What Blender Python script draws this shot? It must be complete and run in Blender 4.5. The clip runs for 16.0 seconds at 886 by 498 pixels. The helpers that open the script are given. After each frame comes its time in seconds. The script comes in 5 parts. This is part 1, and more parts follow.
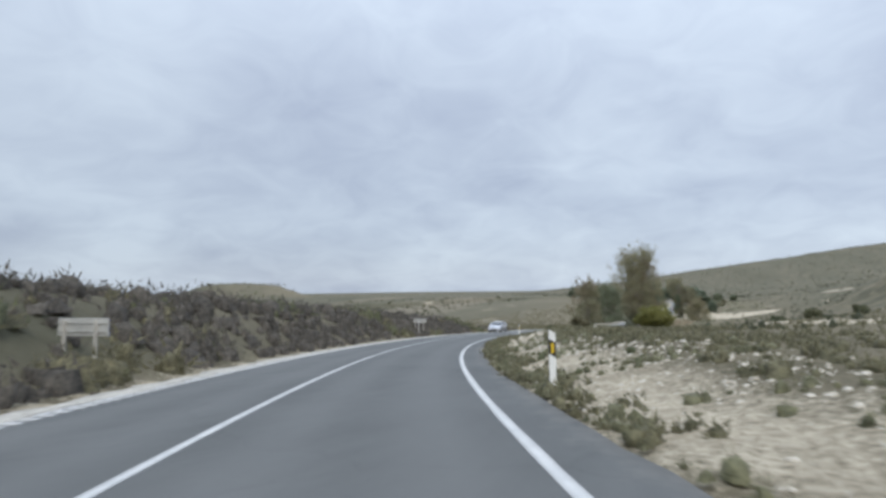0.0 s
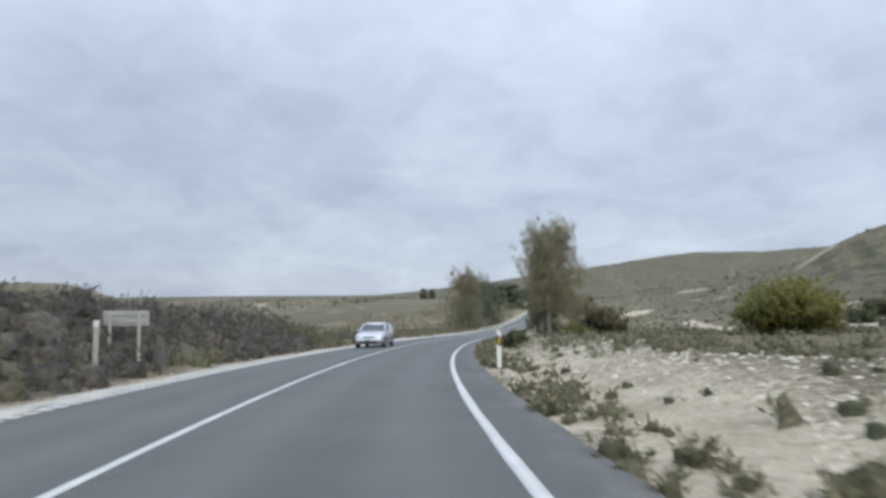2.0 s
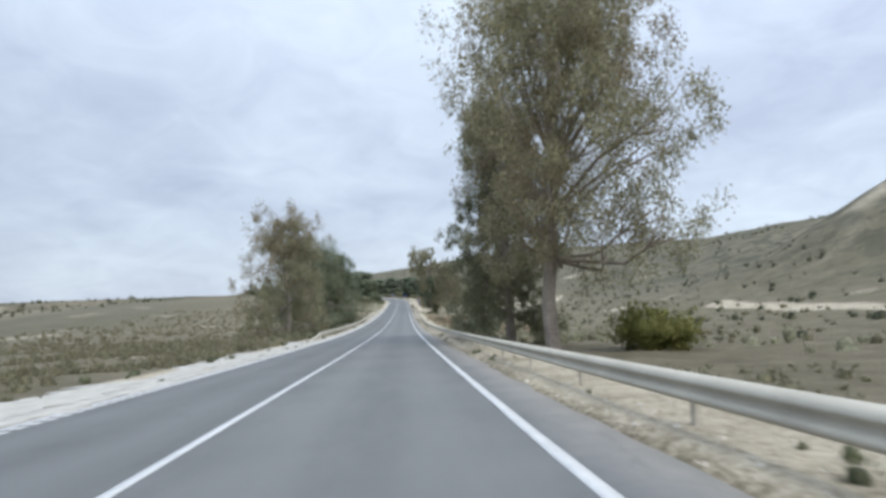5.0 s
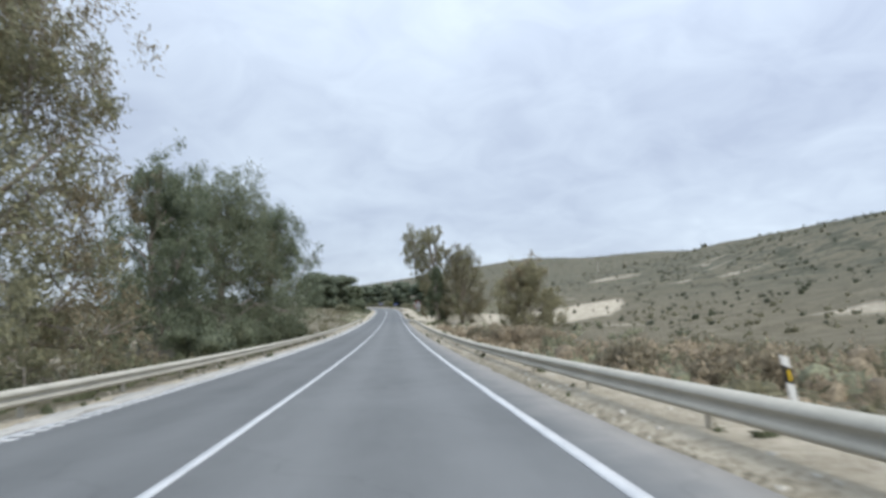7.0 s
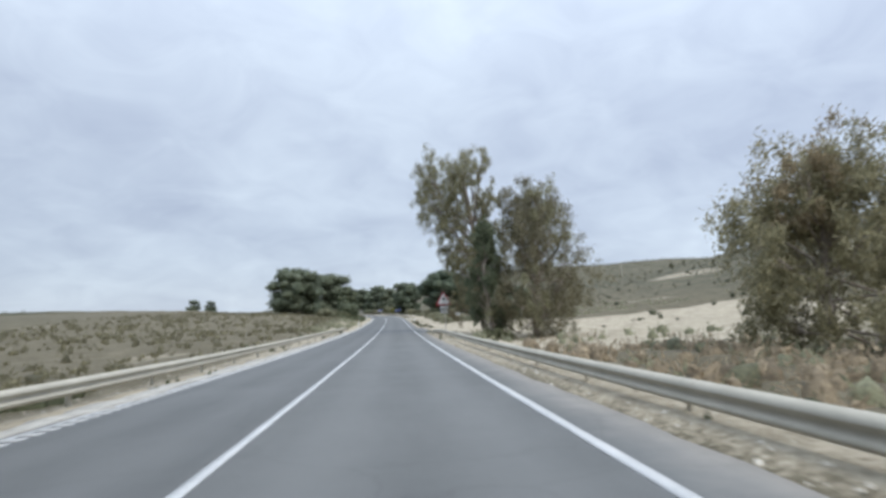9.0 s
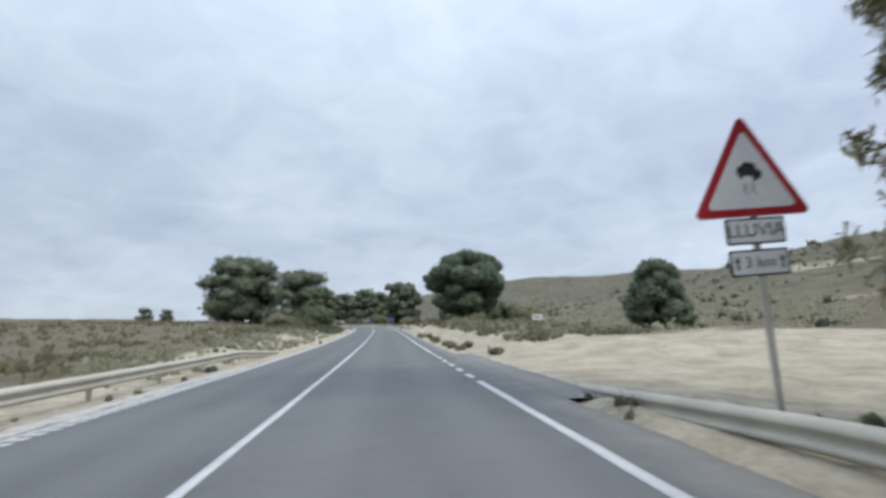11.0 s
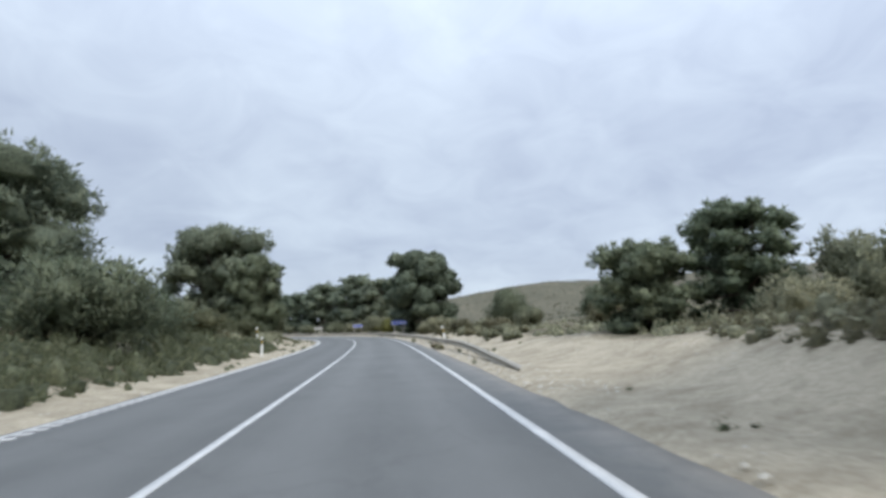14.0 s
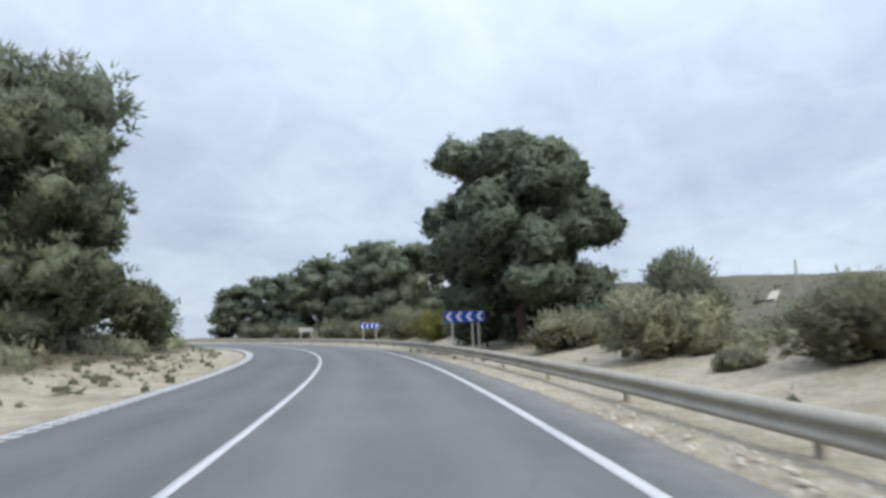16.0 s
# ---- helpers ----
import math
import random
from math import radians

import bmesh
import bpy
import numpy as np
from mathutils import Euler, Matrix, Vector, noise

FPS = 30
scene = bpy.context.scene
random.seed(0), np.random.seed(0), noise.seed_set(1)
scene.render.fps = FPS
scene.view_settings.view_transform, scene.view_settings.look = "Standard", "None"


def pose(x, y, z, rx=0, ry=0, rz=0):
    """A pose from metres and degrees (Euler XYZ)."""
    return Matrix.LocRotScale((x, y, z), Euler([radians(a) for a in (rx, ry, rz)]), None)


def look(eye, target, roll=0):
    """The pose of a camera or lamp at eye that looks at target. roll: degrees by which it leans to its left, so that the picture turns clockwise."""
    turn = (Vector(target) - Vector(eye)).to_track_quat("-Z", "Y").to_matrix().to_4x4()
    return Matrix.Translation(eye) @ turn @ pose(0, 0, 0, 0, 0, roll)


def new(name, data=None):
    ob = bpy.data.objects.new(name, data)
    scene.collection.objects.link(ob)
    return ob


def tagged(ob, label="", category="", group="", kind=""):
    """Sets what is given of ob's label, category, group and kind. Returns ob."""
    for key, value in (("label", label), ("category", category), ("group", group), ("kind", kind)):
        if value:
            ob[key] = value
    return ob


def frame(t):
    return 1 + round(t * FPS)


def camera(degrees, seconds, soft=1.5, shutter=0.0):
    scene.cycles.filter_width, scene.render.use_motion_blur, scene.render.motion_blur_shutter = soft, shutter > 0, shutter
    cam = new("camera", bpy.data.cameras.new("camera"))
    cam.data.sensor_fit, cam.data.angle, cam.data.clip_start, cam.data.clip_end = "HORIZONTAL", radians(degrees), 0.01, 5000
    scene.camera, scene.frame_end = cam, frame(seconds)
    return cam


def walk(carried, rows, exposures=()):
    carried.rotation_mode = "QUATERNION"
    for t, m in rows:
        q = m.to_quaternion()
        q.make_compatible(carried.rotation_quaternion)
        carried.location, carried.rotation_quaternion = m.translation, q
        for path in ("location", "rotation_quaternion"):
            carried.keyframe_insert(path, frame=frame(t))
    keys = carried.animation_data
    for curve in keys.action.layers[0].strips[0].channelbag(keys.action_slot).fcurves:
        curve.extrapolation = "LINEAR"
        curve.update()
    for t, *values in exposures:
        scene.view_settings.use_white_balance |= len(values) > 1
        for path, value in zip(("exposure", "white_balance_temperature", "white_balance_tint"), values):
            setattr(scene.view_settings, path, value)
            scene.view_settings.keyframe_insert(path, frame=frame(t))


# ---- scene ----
cam = camera(73.1, 16.0, soft=3.2, shutter=0.12)
PATH = [
    (0.0, 28.586, 22.075, 10.456, 93.96, 0.79, 25.92),
    (0.5, 23.291, 31.683, 9.81, 94.04, 0.66, 22.5),
    (1.0, 18.551, 41.589, 9.178, 93.93, 0.37, 19.18),
    (1.5, 14.407, 51.825, 8.56, 94.41, 0.84, 15.63),
    (2.0, 10.981, 62.431, 7.954, 94.23, 0.57, 10.95),
    (2.5, 8.187, 73.415, 7.344, 94.55, 0.92, 7.65),
    (3.0, 6.102, 84.823, 6.716, 94.34, 1.82, 5.38),
    (3.5, 4.44, 96.612, 6.069, 94.19, 1.89, 2.13),
    (4.0, 3.35, 108.499, 5.421, 94.05, 1.96, -0.55),
    (4.5, 2.708, 120.451, 4.77, 93.91, 2.03, -2.55),
    (5.0, 2.364, 132.447, 4.13, 93.88, 2.1, -3.8),
    (5.5, 2.17, 144.474, 3.512, 93.84, 2.17, -4.41),
    (6.0, 2.107, 156.484, 2.919, 94.55, 1.67, -4.5),
    (6.5, 1.993, 168.442, 2.37, 94.56, 1.58, -4.55),
    (7.0, 1.899, 180.326, 1.866, 95.16, 2.13, -4.8),
    (7.5, 1.738, 192.15, 1.427, 95.52, 1.95, -4.3),
    (8.0, 1.68, 203.925, 1.067, 95.4, 2.41, -4.31),
    (8.5, 1.668, 215.632, 0.783, 95.81, 2.34, -4.51),
    (9.0, 1.661, 227.34, 0.556, 96.16, 2.26, -4.7),
    (9.5, 1.658, 239.048, 0.381, 96.52, 2.19, -4.88),
    (10.0, 1.66, 250.756, 0.254, 96.81, 2.12, -5.06),
    (10.5, 1.666, 262.463, 0.168, 97.1, 2.05, -5.24),
    (11.0, 1.703, 274.163, 0.122, 97.33, 2.12, -5.51),
    (11.5, 1.82, 285.808, 0.114, 97.47, 2.3, -5.83),
    (12.0, 1.964, 297.448, 0.142, 97.47, 2.5, -5.45),
    (12.5, 2.015, 309.094, 0.206, 97.87, 2.17, -5.71),
    (13.0, 2.066, 320.732, 0.303, 98.06, 2.54, -5.25),
    (13.5, 2.103, 332.34, 0.432, 97.9, 2.37, -5.01),
    (14.0, 2.073, 343.875, 0.575, 98.08, 2.45, -4.91),
    (14.5, 2.021, 355.26, 0.722, 98.13, 2.61, -4.74),
    (15.0, 1.854, 366.469, 0.874, 98.5, 2.15, -4.22),
    (15.5, 1.559, 377.536, 1.038, 98.76, 1.81, -3.32),
    (16.0, 1.107, 388.534, 1.213, 98.44, 1.77, -2.04),
]
walk(cam, [(t, pose(*row)) for t, *row in PATH],
     [(0, 0.07), (3.0, 0.05), (5.5, 0.27), (8.0, 0.16), (10.5, 0.12), (12.5, 0.03), (13.4, 0.11), (14.5, 0.13), (16.0, 0.2)])

# ---- world and light ----
SUN_EL, SUN_AZ = radians(48), radians(150)
world = bpy.data.worlds.new("overcast_sky")
scene.world = world
world.use_nodes = True
wn, wl = world.node_tree.nodes, world.node_tree.links
wn.clear()


def wnode(kind, **values):
    n = wn.new(kind)
    for k, v in values.items():
        n.inputs[k].default_value = v
    return n


out = wnode("ShaderNodeOutputWorld")
bg = wnode("ShaderNodeBackground", Strength=1.0)
wl.new(bg.outputs[0], out.inputs[0])
sky = wn.new("ShaderNodeTexSky")
sky.sky_type, sky.sun_disc, sky.sun_elevation, sky.sun_rotation = "NISHITA", False, SUN_EL, SUN_AZ
sky_dim = wnode("ShaderNodeVectorMath")
sky_dim.operation = "SCALE"
sky_dim.inputs["Scale"].default_value = 0.10
wl.new(sky.outputs[0], sky_dim.inputs[0])
coord = wn.new("ShaderNodeTexCoord")
sep = wn.new("ShaderNodeSeparateXYZ")
wl.new(coord.outputs["Generated"], sep.inputs[0])


def wmath(op, a, b=None):
    n = wn.new("ShaderNodeMath")
    n.operation = op
    for i, v in enumerate((a, b)):
        if v is None:
            continue
        if isinstance(v, (int, float)):
            n.inputs[i].default_value = v
        else:
            wl.new(v, n.inputs[i])
    return n.outputs[0]


# cloud sheet: the direction met with a flat layer overhead
up = wmath("MAXIMUM", sep.outputs[2], 0.0)
den = wmath("ADD", up, 0.34)
comb = wn.new("ShaderNodeCombineXYZ")
wl.new(wmath("DIVIDE", sep.outputs[0], den), comb.inputs[0])
wl.new(wmath("DIVIDE", sep.outputs[1], den), comb.inputs[1])
big = wnode("ShaderNodeTexNoise", Scale=1.15, Detail=4.0, Roughness=0.5, Distortion=0.5)
fine = wnode("ShaderNodeTexNoise", Scale=5.0, Detail=5.0, Roughness=0.55, Distortion=0.8)
wl.new(comb.outputs[0], big.inputs["Vector"])
wl.new(comb.outputs[0], fine.inputs["Vector"])
mixed = wmath("ADD", wmath("MULTIPLY", big.outputs[0], 0.68), wmath("MULTIPLY", fine.outputs[0], 0.32))
ramp = wn.new("ShaderNodeValToRGB")
ramp.color_ramp.elements[0].position, ramp.color_ramp.elements[0].color = 0.36, (0.47, 0.545, 0.69, 1)
ramp.color_ramp.elements[1].position, ramp.color_ramp.elements[1].color = 0.62, (0.67, 0.77, 0.90, 1)
wl.new(mixed, ramp.inputs[0])
# an overcast sky is brighter overhead than at the horizon, and towards the veiled sun
gain = wmath("ADD", wmath("ADD", 0.93, wmath("MULTIPLY", wmath("POWER", up, 2.6), 2.2)), wmath("MULTIPLY", sep.outputs[0], 0.13))
cloud = wn.new("ShaderNodeVectorMath")
cloud.operation = "SCALE"
wl.new(ramp.outputs[0], cloud.inputs[0])
wl.new(gain, cloud.inputs["Scale"])
cover = wn.new("ShaderNodeMix")
cover.data_type = "RGBA"
cover.inputs[0].default_value = 0.9
wl.new(sky_dim.outputs[0], cover.inputs[6])
wl.new(cloud.outputs[0], cover.inputs[7])
wl.new(cover.outputs[2], bg.inputs[0])

sun = new("sun", bpy.data.lights.new("sun", "SUN"))
sun.data.energy, sun.data.angle, sun.data.color = 1.7, radians(14), (1.0, 0.95, 0.87)
sun.matrix_world = look((0, 0, 50), Vector((0, 0, 50)) - Vector((math.sin(SUN_AZ) * math.cos(SUN_EL), math.cos(SUN_AZ) * math.cos(SUN_EL), math.sin(SUN_EL))))
tagged(sun, "veiled sun behind thin cloud", "sun")

# ---- materials ----
def material(name, rough=0.9, metal=0.0, spec=0.3):
    m = bpy.data.materials.new(name)
    m.use_nodes = True
    b = m.node_tree.nodes["Principled BSDF"]
    b.inputs["Roughness"].default_value = rough
    b.inputs["Metallic"].default_value = metal
    b.inputs["Specular IOR Level"].default_value = spec
    return m, m.node_tree.nodes, m.node_tree.links, b


def noise_node(nt, ln, scale, detail=4.0, rough=0.6, stretch=None, seed=0.0):
    co = nt.new("ShaderNodeNewGeometry")
    n = nt.new("ShaderNodeTexNoise")
    n.inputs["Scale"].default_value, n.inputs["Detail"].default_value, n.inputs["Roughness"].default_value = scale, detail, rough
    mp = nt.new("ShaderNodeMapping")
    mp.inputs["Location"].default_value = (seed, seed * 1.7, seed * 0.3)
    if stretch:
        mp.inputs["Scale"].default_value = stretch
    ln.new(co.outputs["Position"], mp.inputs[0])
    ln.new(mp.outputs[0], n.inputs["Vector"])
    return n.outputs[0]


def ramp_node(nt, ln, fac, stops):
    r = nt.new("ShaderNodeValToRGB")
    els = r.color_ramp.elements
    while len(els) < len(stops):
        els.new(0.5)
    for e, (p, c) in zip(els, stops):
        e.position, e.color = p, (*c, 1)
    ln.new(fac, r.inputs[0])
    return r.outputs[0]


def mix_node(nt, ln, fac, a, b, mode="MIX"):
    n = nt.new("ShaderNodeMix")
    n.data_type, n.blend_type = "RGBA", mode
    for sock, v in ((n.inputs[0], fac), (n.inputs[6], a), (n.inputs[7], b)):
        if isinstance(v, (int, float)):
            sock.default_value = v
        elif isinstance(v, tuple):
            sock.default_value = (*v, 1)
        else:
            ln.new(v, sock)
    return n.outputs[2]


def math_node(nt, ln, op, a, b):
    n = nt.new("ShaderNodeMath")
    n.operation = op
    for i, v in enumerate((a, b)):
        if isinstance(v, (int, float)):
            n.inputs[i].default_value = v
        else:
            ln.new(v, n.inputs[i])
    return n.outputs[0]


def bump(nt, ln, b, height, strength=0.4, dist=0.02):
    n = nt.new("ShaderNodeBump")
    n.inputs["Strength"].default_value, n.inputs["Distance"].default_value = strength, dist
    ln.new(height, n.inputs["Height"])
    ln.new(n.outputs[0], b.inputs["Normal"])


def two_scale(name, dark, light, fine=30.0, coarse=1.5, rough=0.9, metal=0.0, spec=0.3, bumps=0.3, dist=0.01, wear=None):
    m, nt, ln, b = material(name, rough, metal, spec)
    f = noise_node(nt, ln, fine, 3)
    c = noise_node(nt, ln, coarse, 4, seed=3.1)
    base = ramp_node(nt, ln, math_node(nt, ln, "ADD", math_node(nt, ln, "MULTIPLY", f, 0.45), math_node(nt, ln, "MULTIPLY", c, 0.55)), [(0.32, dark), (0.68, light)])
    if wear:
        w = ramp_node(nt, ln, noise_node(nt, ln, coarse * 4, 6, 0.7, seed=9.0), [(wear[1], (0, 0, 0)), (wear[1] + 0.12, (1, 1, 1))])
        base = mix_node(nt, ln, w, base, wear[0])
    ln.new(base, b.inputs["Base Color"])
    if bumps:
        bump(nt, ln, b, f, bumps, dist)
    return m


def leaf_material(name, dark, mid, light, rough=0.6):
    m, nt, ln, b = material(name, rough, 0, 0.25)
    geo = nt.new("ShaderNodeNewGeometry")
    col = ramp_node(nt, ln, geo.outputs["Random Per Island"], [(0.0, dark), (0.55, mid), (1.0, light)])
    big_n = noise_node(nt, ln, 0.45, 2, seed=5.0)
    col = mix_node(nt, ln, big_n, col, mid, "MIX")
    info = nt.new("ShaderNodeObjectInfo")
    tone = ramp_node(nt, ln, info.outputs["Random"], [(0.0, (0.82, 0.86, 0.8)), (1.0, (1.15, 1.08, 1.0))])
    col = mix_node(nt, ln, 1.0, col, tone, "MULTIPLY")
    mottle = ramp_node(nt, ln, noise_node(nt, ln, 7.0, 5, 0.75, seed=8.0), [(0.33, (0.5, 0.5, 0.5)), (0.5, (0.95, 0.95, 0.95)), (0.67, (1.5, 1.48, 1.42))])
    col = mix_node(nt, ln, 1.0, col, mottle, "MULTIPLY")
    ln.new(col, b.inputs["Base Color"])
    tr = nt.new("ShaderNodeBsdfTranslucent")
    ln.new(col, tr.inputs[0])
    ms = nt.new("ShaderNodeMixShader")
    ms.inputs[0].default_value = 0.5
    ln.new(b.outputs[0], ms.inputs[1])
    ln.new(tr.outputs[0], ms.inputs[2])
    ln.new(ms.outputs[0], nt["Material Output"].inputs[0])
    return m


M_PAINT = two_scale("road_paint_white", (0.40, 0.41, 0.41), (0.58, 0.58, 0.57), 40, 2.0, 0.6, wear=((0.30, 0.30, 0.31), 0.60))
M_STEEL = two_scale("galvanised_steel", (0.36, 0.34, 0.285), (0.52, 0.49, 0.415), 25, 1.2, 0.92, 0.0, 0.12, bumps=0.1, wear=((0.30, 0.22, 0.15), 0.66))
M_BARK = two_scale("bark_brown", (0.07, 0.055, 0.045), (0.20, 0.16, 0.13), 14, 2.5, 0.95, bumps=0.8, dist=0.04)
M_BARK_EUC = two_scale("bark_eucalyptus", (0.16, 0.13, 0.11), (0.42, 0.37, 0.32), 9, 1.5, 0.85, bumps=0.5, dist=0.03)
M_EUC = leaf_material("leaves_eucalyptus", (0.14, 0.143, 0.097), (0.288, 0.282, 0.188), (0.47, 0.45, 0.315))
M_EUC_GREEN = leaf_material("leaves_eucalyptus_green", (0.1, 0.125, 0.09), (0.21, 0.238, 0.165), (0.36, 0.385, 0.28))
M_EUC_DRY = leaf_material("leaves_eucalyptus_dry", (0.152, 0.133, 0.091), (0.275, 0.24, 0.167), (0.415, 0.365, 0.268))
M_PINE = leaf_material("needles_pine", (0.112, 0.143, 0.112), (0.215, 0.258, 0.196), (0.35, 0.395, 0.3))
M_BUSH = leaf_material("leaves_bush", (0.07, 0.079, 0.048), (0.142, 0.155, 0.094), (0.235, 0.24, 0.152))
M_SCRUB = leaf_material("scrub_dry", (0.1, 0.092, 0.06), (0.2, 0.185, 0.122), (0.33, 0.3, 0.2))
M_SAGE = leaf_material("scrub_grey_green", (0.15, 0.157, 0.113), (0.285, 0.295, 0.21), (0.43, 0.435, 0.32))
M_SCRUB_DARK = leaf_material("scrub_dark", (0.065, 0.061, 0.057), (0.13, 0.121, 0.111), (0.215, 0.2, 0.18))
M_SCRUB_GOLD = leaf_material("scrub_golden", (0.11, 0.10, 0.066), (0.22, 0.203, 0.135), (0.35, 0.32, 0.22))
M_BROOM = leaf_material("broom_yellow_green", (0.125, 0.13, 0.042), (0.23, 0.23, 0.08), (0.35, 0.335, 0.13))
M_HILL = leaf_material("hill_bushes", (0.058, 0.062, 0.04), (0.1, 0.105, 0.068), (0.155, 0.158, 0.102))
M_STRAW = leaf_material("dry_straw", (0.17, 0.145, 0.105), (0.33, 0.285, 0.215), (0.5, 0.44, 0.34))
M_WEEDS = leaf_material("weeds_olive", (0.118, 0.114, 0.07), (0.236, 0.224, 0.145), (0.365, 0.34, 0.235))
M_PINE_YOUNG = leaf_material("needles_young_pine", (0.095, 0.125, 0.088), (0.19, 0.232, 0.162), (0.32, 0.37, 0.262))
# steel in a darker tone for the bend's rail, with rusty patches
M_STEEL_DARKER = two_scale("darker_steel", (0.29, 0.27, 0.23), (0.45, 0.42, 0.36), 25, 1.2, 0.92, 0.0, 0.12, bumps=0.1, wear=((0.25, 0.18, 0.12), 0.62))
M_WHITE = two_scale("white_plastic", (0.66, 0.66, 0.63), (0.8, 0.8, 0.78), 20, 2, 0.5, wear=((0.42, 0.38, 0.32), 0.66))
M_BLACK = two_scale("black_plastic", (0.02, 0.02, 0.02), (0.04, 0.04, 0.04), 20, 2, 0.5)

# ---- road line and terrain ----
# bend (1/km, left positive) and grade (per cent) of the road by the way along it
BEND = [(-45, -1.01), (-30, -1.83), (-15, -2.66), (0, -3.49), (15, -4.30), (30, -5.11), (45, -6.07), (60, -6.13), (75, -5.39), (90, -4.54), (105, -3.52), (120, -2.21), (135, -0.84), (150, -0.05), (165, -0.05), (180, -0.08), (195, -0.08), (210, -0.06), (225, -0.02), (240, -0.03), (255, -0.04), (270, -0.01), (285, 0.03), (300, 0.01), (315, 0.09), (330, 0.18), (345, 0.29), (360, 0.43), (375, 1.03), (390, 2.42), (405, 5.71), (420, 9.75), (435, 13.79), (450, 17.83), (465, 21.87)]
GRADE = [(-60, -6.76), (-30, -6.41), (0, -6.07), (30, -5.74), (60, -5.29), (90, -5.37), (120, -5.41), (150, -4.98), (180, -4.09), (210, -2.41), (240, -1.24), (270, -0.35), (300, 0.45), (330, 1.19), (360, 1.34), (390, 1.67), (420, 1.77), (450, 1.86), (480, 1.95)]


ARC = np.arange(-60.0, 481.0, 1.0)
_psi = np.cumsum(np.interp(ARC, [k for k, _ in BEND], [v for _, v in BEND]) * 1e-3)
_psi -= _psi[260]
_rise = np.cumsum(np.interp(ARC, [k for k, _ in GRADE], [v for _, v in GRADE]) * 1e-2)
ROAD_Z = _rise - _rise[260]
_x, _y = np.cumsum(-np.sin(_psi)), np.cumsum(np.cos(_psi))
LINE = np.stack([_x - _x[260], _y - _y[260] + 200], 1)
TAN = np.stack([-np.sin(_psi), np.cos(_psi)], 1)
NOR = np.stack([np.cos(_psi), np.sin(_psi)], 1)  # to the right
S_MIN, S_MAX = float(ARC[0]), float(ARC[-1])


def road_h(s):
    return np.interp(s, ARC, ROAD_Z)


def on_road(s, d):
    """The place d metres right of the road's middle, s metres along it."""
    x = np.interp(s, ARC, LINE[:, 0]) + d * np.interp(s, ARC, NOR[:, 0])
    y = np.interp(s, ARC, LINE[:, 1]) + d * np.interp(s, ARC, NOR[:, 1])
    return x, y


def heading(s):
    return math.atan2(-float(np.interp(s, ARC, TAN[:, 0])), float(np.interp(s, ARC, TAN[:, 1])))


def road_coords(x, y):
    x, y = np.atleast_1d(np.asarray(x, float)), np.atleast_1d(np.asarray(y, float))
    s, d = np.empty_like(x), np.empty_like(x)
    for i in range(0, len(x), 20000):
        dx = x[i:i + 20000, None] - LINE[None, ::2, 0]
        dy = y[i:i + 20000, None] - LINE[None, ::2, 1]
        k = np.argmin(dx * dx + dy * dy, axis=1) * 2
        px, py = x[i:i + 20000] - LINE[k, 0], y[i:i + 20000] - LINE[k, 1]
        along = px * TAN[k, 0] + py * TAN[k, 1]
        s[i:i + 20000] = ARC[k] + along
        lat = px * NOR[k, 0] + py * NOR[k, 1]
        d[i:i + 20000] = np.sign(lat + 1e-9) * np.sqrt(np.maximum(px * px + py * py - along * along, 0))
    return s, d


def smooth(a, b, v):
    u = np.clip((v - a) / (b - a), 0, 1)
    return u * u * (3 - 2 * u)


def wave(x, y, scale, seed):
    """Cheap smooth noise, -1 to 1, from a random lattice."""
    rng = np.random.RandomState(seed)
    lat = rng.rand(64, 64) * 2 - 1
    u, v = np.asarray(x) / scale + 17.3, np.asarray(y) / scale + 5.7
    i, j = np.floor(u).astype(int), np.floor(v).astype(int)
    fu, fv = u - i, v - j
    fu, fv = fu * fu * (3 - 2 * fu), fv * fv * (3 - 2 * fv)
    g = lambda a, b: lat[a % 64, b % 64]
    return (g(i, j) * (1 - fu) + g(i + 1, j) * fu) * (1 - fv) + (g(i, j + 1) * (1 - fu) + g(i + 1, j + 1) * fu) * fv


def table(s, stops):
    return np.interp(s, [a for a, _ in stops], [b for _, b in stops])


ASPHALT_R, ASPHALT_L = 4.35, -3.5
# height of the land beside the road over the road, by the way along it
RIGHT_BANK = [(-60, 0.3), (0, 0.5), (40, 0.7), (90, 0.6), (118, 0.1), (145, -0.6), (205, -0.6), (250, -0.35), (280, -0.4), (290, 0.0), (300, 0.7), (320, 1.1), (350, 1.2), (362, 0.7), (420, 0.6), (500, 0.5)]
RIGHT_FOOT = [(-60, 5.6), (100, 5.6), (130, 6.8), (285, 6.6), (305, 5.9), (345, 5.9), (356, 7.0), (500, 7.5)]
LEFT_BANK = [(-60, 2.9), (20, 2.75), (50, 2.4), (80, 2.1), (98, 1.35), (114, -0.15), (260, -0.2), (300, 0.5), (330, 1.0), (380, 1.1), (420, 0.8), (500, 0.5)]


# crest of the ridge along the road
RIDGE_Y = [0, 150, 300, 400, 500, 600, 700, 850, 1100, 1500]
RIDGE_A = [16, 14, 14, 14, 19, 24, 14, -50, -200, -600]
RIDGE_H = [50, 48.8, 42.2, 33.7, 41.2, 33.5, 33, 24, 42.4, 110]
RIDGE_W = [240, 232, 221, 211, 272, 349, 278, 300, 381, 575]
FAR_H = 2.2


def road_z(d):
    return -0.025 * np.maximum(0, -np.asarray(d, float))


